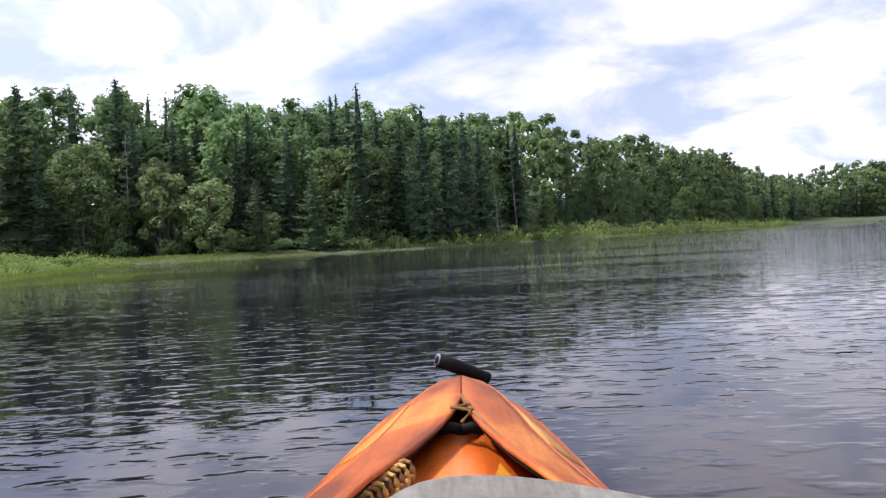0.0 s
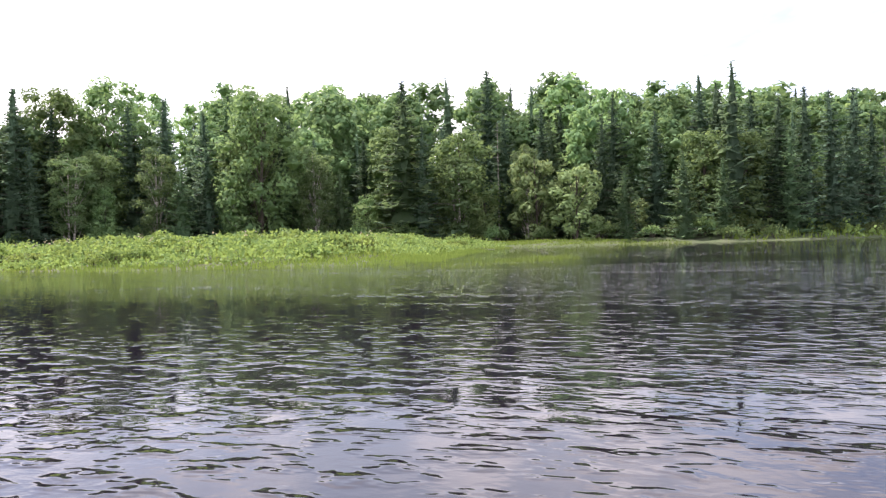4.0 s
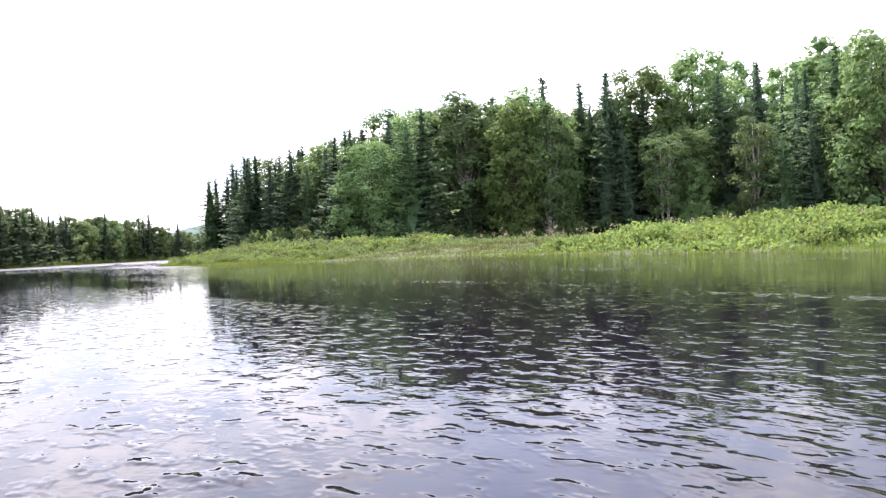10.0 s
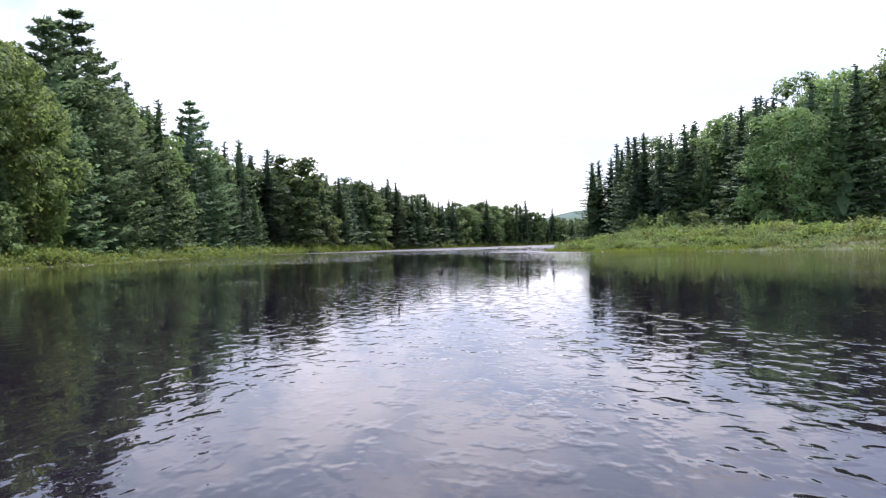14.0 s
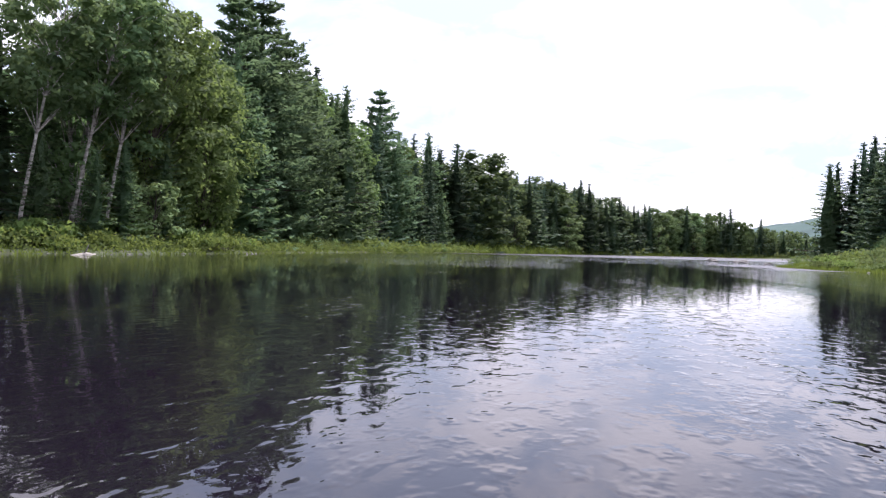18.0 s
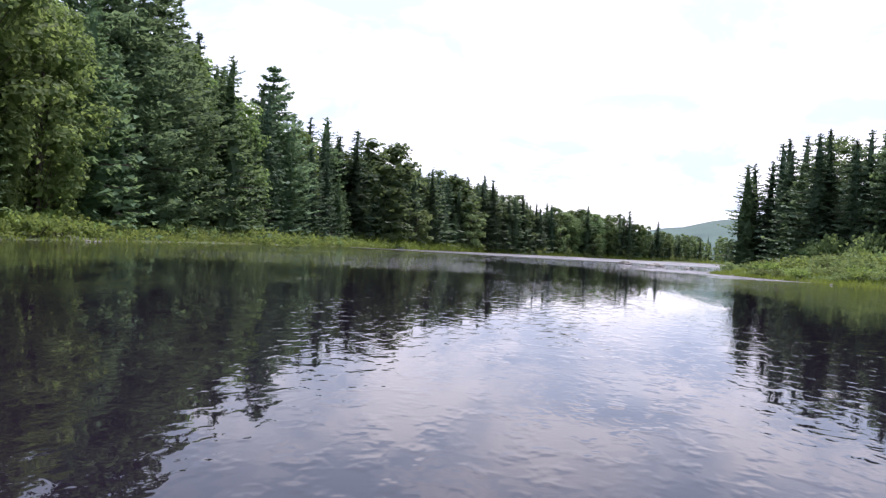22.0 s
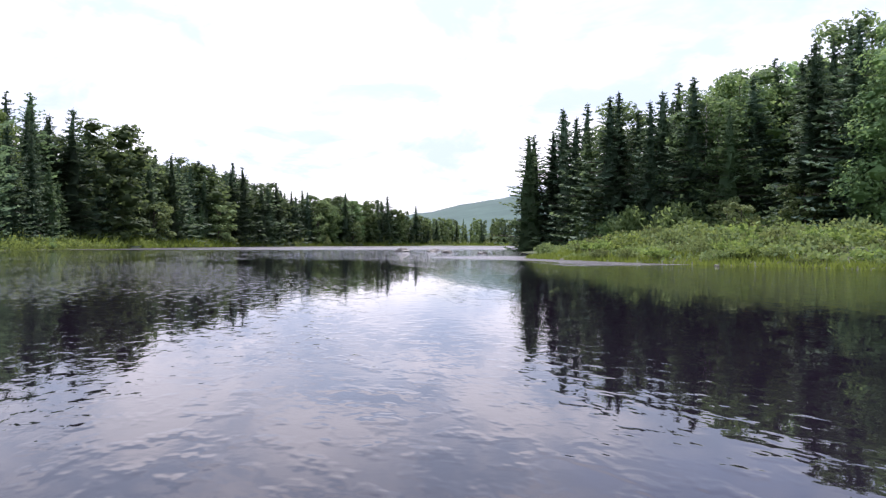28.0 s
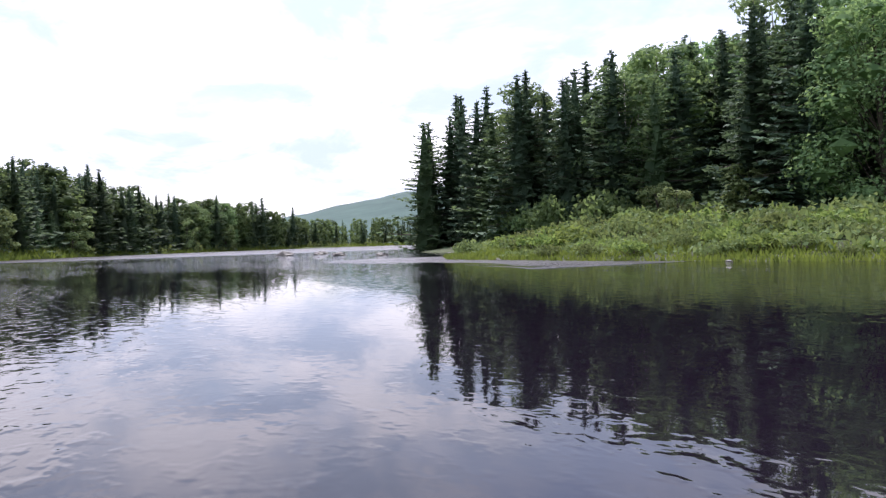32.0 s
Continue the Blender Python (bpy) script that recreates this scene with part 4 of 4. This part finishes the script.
def leafy(name, label, n, box, lo, hi, tall, mat, size=0.11, each=14):
    """Low leafy plants in clumps, too many to count."""
    base = scatter(n, box, lo, hi)
    z = height(base[:, 0], base[:, 1])
    k = len(base) * each
    c = np.repeat(np.column_stack([base, z]), each, 0)
    stand = np.where(base[:, 1] > 5, np.interp(base[:, 0], [-53, -46, -41, -36], [0.85, 0.4, 0.4, 1.0]), 1.0)
    mound = 0.8 + 0.45 * np.sin(base[:, 0] * 0.75 + 2.0 * np.sin(base[:, 1] * 0.31)) * np.sin(base[:, 1] * 0.62 + 1.3 * np.sin(base[:, 0] * 0.4))
    grow = np.repeat(stand * mound * tall * grs.uniform(0.4, 1.3, len(base)) * np.clip(0.62 + shore_distance(base[:, 0], base[:, 1]) / 9, 0, 1.1), each)
    p = c + np.column_stack([grs.normal(0, 0.22, k), grs.normal(0, 0.22, k), grow * grs.uniform(0.15, 1.0, k)])
    a = unit(grs.normal(0, 1, (k, 3)) + np.array([0, 0, 0.4])) * (size * grs.uniform(0.7, 1.5, k))[:, None]
    q = unit(np.cross(a, grs.normal(0, 1, (k, 3)))) * (size * grs.uniform(0.6, 1.1, k))[:, None]
    return tagged(new(name, mesh_of(name, *cards(p, a, q), mat)), label, "plants", kind="stuff")


leafy("meadow_plants", "bright lime-green leafy plants crowding the meadow bank", 5200, (-38, -16, 17, 58), 0.5, 15, 0.5, SHRUB, 0.11, 14)
leafy("strip_plants", "dull grey-green low leafy plants on the strip of bank", 1500, (-56, -37, 15, 50), 0.8, 16, 0.6, ALDER, 0.09, 16)
leafy("point_plants", "grey-green low leafy plants on the point", 1500, (-78, -48, 13, 30), 0.6, 9, 0.6, ALDER, 0.12)
leafy("south_plants", "green leafy plants along the south shore", 6500, (-135, -40, -23, -8), 0.3, 5, 0.85, SHRUB, 0.13)
leafy("slope_plants", "green leafy plants along the shore below the wood", 7000, (-2, 110, 68, 245), 0.2, 7, 1.7, SHRUB, 0.30)

leafy("far_plants", "soft green willow scrub along the far low shore", 3000, (-276, -150, -14, 185), 0.3, 9, 2.6, ALDER, 0.6, 12)
leafy("bend_plants", "green leafy plants along the shore of the bend", 2500, (-165, -95, -24, -4), 0.3, 5, 1.1, SHRUB, 0.25, 12)
BLOSSOM = leaf_material("dusty_blossom", (0.20, 0.19, 0.12), (0.44, 0.39, 0.32), 0.3)
base = scatter(1200, (-62, -20, 20, 56), 4.0, 15)
base = base[np.sin(base[:, 0] * 0.8) + np.sin(base[:, 1] * 0.9 + 1) > 0.1]
tops = np.repeat(np.column_stack([base, height(base[:, 0], base[:, 1]) + grs.uniform(0.35, 0.7, len(base))]), 9, 0) + grs.normal(0, 0.06, (9 * len(base), 3))
a = unit(grs.normal(0, 1, tops.shape)) * 0.06
c = unit(np.cross(a, grs.normal(0, 1, tops.shape))) * 0.06
tagged(new("blossoms", mesh_of("blossoms", *cards(tops, a, c), BLOSSOM)), "dusty pale pink flower heads above the meadow plants", "flowers", kind="stuff")

bushes = {"shrub": [bush("meadow_shrub", 100 + k, 0.7, 0.95, SHRUB, "low lime-green leafy shrub on the river bank") for k in range(4)],
          "alder": [bush("alder_bush", 110 + k, 0.9, 1.15, ALDER, "rounded grey-green alder bush near the water") for k in range(3)],
          "thicket": [bush("willow_thicket", 120 + k, 1.6, 1.3, MAPLE, "dark green leafy thicket under the trees", 600, 0.2) for k in range(3)]}
placed = set()


def plant_bush(key, x, y, s, group):
    thing = bushes[key][rng.randrange(len(bushes[key]))]
    m = Matrix.LocRotScale((x, y, max(0.0, ground_z(x, y)) - 0.03), Euler((0, 0, rng.uniform(0, 6.28))), (s, s, s * rng.uniform(0.8, 1.15)))
    if thing.name in placed:
        ob = copy_thing(thing, m @ Matrix.Diagonal((1 / thing.scale.x, 1 / thing.scale.y, 1 / thing.scale.z, 1)))
    else:
        thing.matrix_basis = m
        placed.add(thing.name)
        ob = thing
    ob["group"] = group


def bush_belt(n, box, lo, hi, key, sizes, group, near=0.4):
    x0, x1, y0, y1 = box
    while n > 0:
        x, y = rng.uniform(x0, x1), rng.uniform(y0, y1)
        if lo < float(shore_distance(np.array([x]), np.array([y]))[0]) < hi:
            d = float(shore_distance(np.array([x]), np.array([y]))[0])
            plant_bush(key, x, y, rng.uniform(*sizes) * min(1.0, near + d / 12), group)
            n -= 1


bush_belt(150, (-37, -17, 15, 50), 0.9, 10, "shrub", (0.55, 1.05), "shrubs on the meadow", 0.62)
bush_belt(30, (-54, -37, 15, 40), 1.5, 15, "alder", (0.3, 0.55), "alders on the low strip")
bush_belt(104, (-80, -50, 13, 27), 0.4, 7, "shrub", (0.6, 1.25), "shrubs on the point")
bush_belt(120, (-82, -50, 13, 26), 0.5, 9, "alder", (0.5, 1.05), "alders on the point")
bush_belt(45, (-74, -42, -22, -12), 0.8, 4.5, "shrub", (1.3, 2.2), "shrubs on the south shore")
bush_belt(50, (-130, -70, -22, -8), 0.6, 4.5, "thicket", (0.5, 0.9), "thicket on the south shore")
bush_belt(40, (-118, -42, -24, -10), 2.5, 6, "alder", (0.8, 1.4), "alders on the south shore")
bush_belt(60, (-10, 70, 66, 180), 0.5, 7, "alder", (1.3, 2.2), "alders below the wooded slope")
for k in range(110):
    e = EDGE_MEADOW if k % 3 else EDGE_POINT
    i = rng.randrange(len(e) - 1)
    f = rng.random()
    x, y = e[i][0] + (e[i + 1][0] - e[i][0]) * f + rng.uniform(-1.5, 1.5), e[i][1] + (e[i + 1][1] - e[i][1]) * f + rng.uniform(-2.5, 1.0)
    if shore_distance(x, y) > 3:
        plant_bush("thicket", x, y, rng.uniform(0.6, 1.15), "thicket under the trees")


# stones awash at the riffle and a bleached log on the south shore
STONE, nt, b = material("river_stone")
n1 = noise_node(nt, 4.0, 6, 0.65)
nt.links.new(ramp_of(nt, n1.outputs["Fac"], [(0.35, (0.06, 0.055, 0.05)), (0.65, (0.16, 0.15, 0.13))]), b.inputs["Base Color"])
b.inputs["Roughness"].default_value = 0.6
bump_on(nt, b, n1.outputs["Fac"], 0.6, 0.04)
for k, (x, y, r) in enumerate(((-98.2, 15.0, 0.55), (-95.5, 16.4, 0.35), (-88.5, 15.6, 0.4), (-83.5, 16.2, 0.3), (-101, 18.2, 0.45))):
    bm = bmesh.new()
    bmesh.ops.create_icosphere(bm, subdivisions=3, radius=r)
    for v in bm.verts:
        v.co *= 1 + 0.35 * (noise.noise(v.co * 2.2 / r + Vector((k * 7, 0, 0))) )
        v.co.z *= 0.55
    me = bpy.data.meshes.new("river_stone")
    bm.to_mesh(me)
    bm.free()
    me.materials.append(STONE)
    stone = new("river_stone", me)
    stone.matrix_basis = pose(x, y, -0.03, 0, 0, k * 50)
    tagged(stone, "dark wet river stone awash in the riffle", "stone", "stones in the riffle")
# pale pebbles washed clean along the south shore; on the point, added for its white foam line
PEBBLE, nt, b = material("pale_pebble")
n1 = noise_node(nt, 9.0, 5, 0.65)
nt.links.new(ramp_of(nt, n1.outputs["Fac"], [(0.35, (0.12, 0.115, 0.10)), (0.65, (0.28, 0.27, 0.245))]), b.inputs["Base Color"])
b.inputs["Roughness"].default_value = 0.7
bump_on(nt, b, n1.outputs["Fac"], 0.4, 0.02)
pebble_meshes = []
for k in range(4):
    bm = bmesh.new()
    bmesh.ops.create_icosphere(bm, subdivisions=2, radius=1)
    for v in bm.verts:
        v.co *= 1 + 0.3 * noise.noise(v.co * 1.3 + Vector((k * 5, 2, 0)))
        v.co.z *= 0.5
        v.co.x *= 1.3
    me = bpy.data.meshes.new("pebble")
    bm.to_mesh(me)
    bm.free()
    me.materials.append(PEBBLE)
    pebble_meshes.append(me)
for line, count in ((POINT[1:7], 9), ([(-50, -15.6), (-55, -14.6), (-65, -14.2)], 14)):
    for k in range(count):
        i = rng.randrange(len(line) - 1)
        f = rng.random()
        x, y = line[i][0] + (line[i + 1][0] - line[i][0]) * f, line[i][1] + (line[i + 1][1] - line[i][1]) * f
        r = rng.uniform(0.03, 0.085) * (1.5 if rng.random() < 0.1 else 1)
        stone = new("shore_stone", pebble_meshes[rng.randrange(4)])
        stone.matrix_basis = Matrix.LocRotScale((x + rng.gauss(0, 0.12), y + rng.gauss(0, 0.22), 0.005 + 0.1 * r), Euler((0, 0, rng.uniform(0, 6.28))), (r, r, r))
        tagged(stone, "small pale rounded stone at the water's edge", "stone", "stones at the water's edge")
log = new("driftwood_log", mesh_of("driftwood_log", *tubes([[(x, 0.12 * math.sin(x * 1.7), 0.09 + 0.03 * math.sin(x * 2.3), 0.10 - 0.02 * abs(x)) for x in np.linspace(-1.8, 1.8, 10)], [(0.6, 0, 0.1, 0.05), (0.9, 0.25, 0.3, 0.03), (1.0, 0.35, 0.5, 0.012)]], 9), DEAD_BARK, True))
log.matrix_basis = pose(-51.5, -14.9, ground_z(-51.5, -14.9), 0, 0, 12)
tagged(log, "bleached grey driftwood log on the grassy shore", "log")

# ------------------------------------------------------------------ kayak afloat on the river
def plastic(name, base, other, rough=0.38, scale=5.0, swirl=False):
    m, nt, b = material(name)
    n1 = noise_node(nt, scale, 5, 0.6, stretch=(1, 0.35, 1))
    n3 = noise_node(nt, scale * 14, 4, 0.7, stretch=(1, 0.06, 1))
    n2 = noise_node(nt, 90.0, 3, 0.7)
    c = ramp_of(nt, n1.outputs["Fac"], [(0.38, base), (0.62, other)])
    if swirl:
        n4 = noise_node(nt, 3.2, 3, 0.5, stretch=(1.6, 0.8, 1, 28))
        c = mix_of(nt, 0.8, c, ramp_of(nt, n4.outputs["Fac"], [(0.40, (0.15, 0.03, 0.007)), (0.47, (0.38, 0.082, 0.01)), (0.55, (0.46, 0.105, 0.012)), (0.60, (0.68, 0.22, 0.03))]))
    scuff = ramp_of(nt, n2.outputs["Fac"], [(0.3, (0.72, 0.72, 0.72)), (0.6, (1, 1, 1))])
    grain = ramp_of(nt, n3.outputs["Fac"], [(0.34, (0.55, 0.5, 0.5)), (0.58, (1, 1, 1))])
    nt.links.new(mix_of(nt, 0.6, mix_of(nt, 0.7, c, scuff, "MULTIPLY"), grain, "MULTIPLY"), b.inputs["Base Color"])
    b.inputs["Roughness"].default_value = rough
    bump_on(nt, b, n2.outputs["Fac"], 0.12, 0.002)
    return m


ORANGE = plastic("orange_plastic", (0.66, 0.12, 0.012), (0.8, 0.18, 0.016))
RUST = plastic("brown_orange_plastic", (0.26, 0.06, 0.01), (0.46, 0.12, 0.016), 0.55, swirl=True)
# the orange made paler, for the sky's sheen on the outer faces
SHEEN = plastic("sheen_tinted_plastic", (0.5, 0.105, 0.016), (0.66, 0.17, 0.03), 0.36)
for m in (RUST, SHEEN):
    m.node_tree.nodes["Principled BSDF"].inputs["Specular IOR Level"].default_value = 0.28
YELLOW = plastic("yellow_orange_plastic", (0.6, 0.2, 0.02), (0.7, 0.3, 0.035))
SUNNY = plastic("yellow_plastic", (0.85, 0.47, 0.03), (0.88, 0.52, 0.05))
BLACK = plastic("black_rubber", (0.004, 0.0035, 0.004), (0.009, 0.008, 0.009), 0.75, 12)
BLACK.node_tree.nodes["Principled BSDF"].inputs["Specular IOR Level"].default_value = 0.15
GREY = plastic("worn_grey_foam", (0.16, 0.15, 0.125), (0.27, 0.255, 0.215), 0.85, 9)
WORN = plastic("worn_grey_plastic", (0.16, 0.15, 0.16), (0.3, 0.28, 0.29), 0.6, 30)
SEAM = plastic("brown_grey_foam", (0.14, 0.125, 0.1), (0.24, 0.215, 0.18), 0.85, 20)
ROPE = plastic("tan_rope", (0.17, 0.07, 0.02), (0.32, 0.155, 0.04), 0.9, 30)
PALE_ROPE = plastic("yellow_tan_rope", (0.42, 0.25, 0.06), (0.55, 0.36, 0.1), 0.9, 30)


def sheet(name, rows, mat, parent, thick=0.006, label="", close=False):
    """A curved shell through rows of points, given a thickness."""
    bm = bmesh.new()
    vs = [[bm.verts.new(p) for p in row] for row in rows]
    for a, c in zip(vs, vs[1:]):
        n = len(a)
        for k in range(n if close else n - 1):
            q = [a[k], a[(k + 1) % n], c[(k + 1) % n], c[k]]
            if (q[0].co - q[1].co).length < 1e-5:
                q = q[1:]
            elif (q[2].co - q[3].co).length < 1e-5:
                q = q[:3]
            bm.faces.new(q)
    bmesh.ops.recalc_face_normals(bm, faces=bm.faces)
    if thick:
        bmesh.ops.solidify(bm, geom=bm.faces[:], thickness=thick)
    for f in bm.faces:
        f.smooth = True
    return part(name, bm, mat, parent, label)


def tube_part(name, pts, r, mat, parent, label="", sides=10):
    v, f = tubes([[(*p, r) for p in pts]], sides)
    n = len(v)
    f = f + [tuple(range(sides))[::-1], tuple(range(n - sides, n))]
    return child(name, mesh_of(name, v, f, mat, True), parent, label)


kayak = new("kayak")
STATIONS = np.array([-1.45, -1.3, -1.0, -0.6, -0.2, 0.2, 0.5, 0.8, 1.0, 1.14, 1.24, 1.32, 1.39, 1.455, 1.52, 1.58, 1.62, 1.645])
HALF = np.interp(STATIONS, [-1.45, -1.3, -1.0, -0.5, 0.0, 0.5, 0.8, 1.0, 1.14, 1.32, 1.455, 1.52, 1.58, 1.62, 1.645], [0.0005, 0.12, 0.25, 0.33, 0.34, 0.30, 0.255, 0.226, 0.202, 0.168, 0.129, 0.1, 0.066, 0.034, 0.004])
GUN = np.interp(STATIONS, [-1.45, -1.0, 0, 0.8, 1.14, 1.32, 1.455, 1.58, 1.645], [0.27, 0.22, 0.2, 0.19, 0.2, 0.215, 0.235, 0.258, 0.275])
hull_rows = []
for y, w, g in zip(STATIONS, HALF, GUN):
    keel = -0.09 + 0.3 * max(0, abs(y) - 1.05) ** 1.3
    hull_rows.append([(w * math.cos(a) * (1.0 if abs(math.cos(a)) > 0.9 else 1.02), y, g - (g - keel) * math.sin(a) ** 0.7 if a not in (0.0, math.pi) else g) for a in np.linspace(0, math.pi, 13)])
sheet("hull", hull_rows, ORANGE, kayak, 0.008, "orange moulded plastic hull")


def inner(y):
    return float(np.interp(y, [0.5, 0.8, 0.87, 0.97, 1.1, 1.2, 1.28, 1.65], [0.2, 0.115, 0.1, 0.062, 0.026, 0.009, 0.002, 0.001]))


def crest(y):
    return float(np.interp(y, [0.5, 0.8, 1.1, 1.28, 1.55, 1.65], [0.285, 0.30, 0.311, 0.316, 0.302, 0.284]))


FRONT = [0.5, 0.62, 0.74, 0.86, 0.98, 1.08, 1.18, 1.28, 1.36, 1.44, 1.51, 1.57, 1.61, 1.645]


def deck_point(y, f, side, lift=0.0):
    """f runs from the opening's edge (0) over a crease to the hull's edge (1)."""
    w = float(np.interp(y, STATIONS, HALF)) + 0.008
    g = float(np.interp(y, STATIONS, GUN))
    i, c = inner(y), crest(y)
    drop = 0.3 * f / FOLD if f < FOLD else 0.3 + 0.7 * (f - FOLD) / (1 - FOLD)
    return (side * (i + (w - i) * f), y, c + (g - c) * drop + lift)


FOLD = 0.5
for side in (-1, 1):
    # inner face darker, outer face paler: shade and sheen put into the colour
    panel = sheet("deck_panel", [[deck_point(y, f, side) for f in (0, 0.12, 0.25, 0.4, 0.49)] for y in FRONT], RUST, kayak, 0.007, "scuffed brown-orange inner deck panel, darker for its shaded side")
    sheet("outer_band", [[deck_point(y, f, side, 0.001) for f in (0.49, 0.53, 0.65, 0.8, 0.92, 1)] for y in FRONT], SHEEN, panel, 0.007, "glossy orange outer deck band, colour paled for sky sheen")
    sheet("edge_band", [[deck_point(y, f, side, 0.003) for f in np.linspace(0.5, 0.52 + 0.44 * (1 - abs(y - 1.22) / 0.13), 4)] for y in np.linspace(1.1, 1.34, 9)], YELLOW, panel, 0.002, "yellow-orange swirl in the plastic")
    tube_part("rim", [deck_point(y, 0.0, side, -0.004) for y in FRONT[:8]], 0.004, RUST, panel)
    tube_part("gunwale", [deck_point(y, 1.0, side, -0.002) for y in FRONT], 0.005, RUST, panel)
floor_rows = []
for y in np.linspace(0.42, 1.24, 9):
    w = float(np.interp(y, STATIONS, HALF)) * 0.7
    floor_rows.append([(w * t, y, 0.29 - 0.02 * (y - 0.42) - 0.09 * abs(t) ** 1.7) for t in np.linspace(-1, 1, 9)])
sheet("foredeck", floor_rows, ORANGE, kayak, 0.005, "glossy orange foredeck inside the opening")
bm = bmesh.new()
tri = [bm.verts.new(p) for p in ((0.026, 0.82, 0.2895), (0.088, 0.82, 0.2745), (0.048, 1.0, 0.281))]
bm.faces.new(tri)
bmesh.ops.solidify(bm, geom=bm.faces[:], thickness=0.002)
part("yellow_mark", bm, SUNNY, kayak, "yellow pointed mark on the foredeck")
for k, (x0, x1) in enumerate(((-0.045, 0.0), (0.0, 0.045))):
    tube_part("latch", [(x0 * 0.7, 1.135, 0.291), ((x0 + x1) * 0.35, 1.14, 0.293), (x1 * 0.7, 1.135, 0.291)], 0.008, BLACK, kayak, "black rubber latch")
tube_part("cord", [(0.0, 1.14, 0.30), (0.016, 1.15, 0.316), (-0.014, 1.16, 0.318), (0.012, 1.18, 0.317), (0.0, 1.24, 0.32)], 0.0028, ROPE, kayak, "knotted tan cord")
tube_part("cord", [(0.012, 1.17, 0.316), (0.036, 1.08, 0.308), (0.07, 0.95, 0.3)], 0.0026, ROPE, kayak, "tan cord")
for side in (-1, 1):
    tube_part("gasket", [(side * (inner(y) + 0.004), y, crest(y) - 0.012) for y in np.linspace(0.6, 1.16, 7)], 0.0035, BLACK, kayak, "black rubber gasket")
for k in range(13):
    tube_part("rope_coil", [(-0.066 - 0.0052 * k + 0.011 * math.cos(a), 0.925 - 0.011 * k + 0.006 * math.sin(a), 0.287 - 0.002 * k + 0.014 * math.sin(a)) for a in np.linspace(0, 2 * math.pi, 13)], 0.0036, PALE_ROPE if k % 2 else ROPE, kayak, "coil of striped tan rope", 6)
handle = tube_part("carry_handle", [(-0.047, 1.64, 0.317), (-0.012, 1.65, 0.304), (0.022, 1.66, 0.289), (0.056, 1.665, 0.272)], 0.0145, BLACK, kayak, "black tubular carry handle at the bow")
tube_part("handle_ring", [(-0.0495, 1.6385, 0.3185), (-0.044, 1.641, 0.3165)], 0.0125, WORN, handle, "worn grey tube end")
tube_part("handle_bore", [(-0.0505, 1.638, 0.3188), (-0.046, 1.640, 0.3172)], 0.0085, BLACK, handle)
# cockpit, seat and rear deck
rim_pts = [(0.27 * math.cos(a), -0.05 + 0.48 * math.sin(a), 0.262) for a in np.linspace(0, 2 * math.pi, 25)]
tube_part("cockpit_rim", rim_pts, 0.009, BLACK, kayak, "black cockpit rim")
for side in (-1, 1):
    rows = []
    for y in np.linspace(-0.55, 0.5, 10):
        w = float(np.interp(y, STATIONS, HALF)) + 0.005
        i = 0.27 * math.sqrt(max(0.0, 1 - ((y + 0.05) / 0.55) ** 2))
        rows.append([(side * (i + (w - i) * t), y, 0.262 - 0.06 * t ** 1.5) for t in np.linspace(0, 1, 5)])
    sheet("side_deck", rows, RUST, kayak, 0.006)
rows = []
for y in np.linspace(-1.45, -0.5, 9):
    w = float(np.interp(y, STATIONS, HALF)) + 0.005
    g = float(np.interp(y, STATIONS, GUN))
    rows.append([(w * t, y, g + 0.055 * (1 - t * t)) for t in np.linspace(-1, 1, 9)])
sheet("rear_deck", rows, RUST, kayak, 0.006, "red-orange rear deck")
sheet("seat", [[(0.21 * t, y, 0.05 + 0.05 * t * t) for t in np.linspace(-1, 1, 7)] for y in np.linspace(-0.3, 0.1, 4)], BLACK, kayak, 0.02, "black moulded seat")
tagged(kayak, "weathered orange and yellow plastic kayak afloat on the river", "kayak")
AFLOAT = pose(0, 0, 0.55, -0.4, 3.0, -1.3) @ Matrix.Translation((0, 0, -0.55))
kayak.matrix_basis = AFLOAT

# grey foam pad lying across the front of the cockpit: a thick edge and a paler worn top
def pad_slab(radius, taper, depth, lift, bevel):
    bm = bmesh.new()
    bmesh.ops.create_cone(bm, cap_ends=True, segments=40, radius1=radius, radius2=radius * taper, depth=depth)
    bmesh.ops.bevel(bm, geom=[e for e in bm.edges if abs(e.verts[0].co.z - e.verts[1].co.z) < 1e-4], offset=bevel, segments=3, affect="EDGES")
    for v in bm.verts:
        v.co.y *= 0.8 + 0.02 * math.sin(9 * v.co.x)
        v.co.z += lift + 0.008 * math.sin(14 * v.co.x + 3) + 0.006 * math.sin(17 * v.co.y)
        v.co.x += 0.004 * math.sin(40 * v.co.y)
    return bm


pad = new("foam_pad")
part("pad_body", pad_slab(0.19, 0.985, 0.05, 0.0, 0.01), SEAM, pad, "brown-grey thick foam edge")
part("pad_top", pad_slab(0.184, 0.98, 0.008, 0.0255, 0.003), GREY, pad, "pale grey worn top of the pad")
tagged(pad, "worn grey foam pad lying across the cockpit front", "pad")
pad.matrix_basis = AFLOAT @ pose(0.108, 0.57, 0.314, -4, 3, 0)
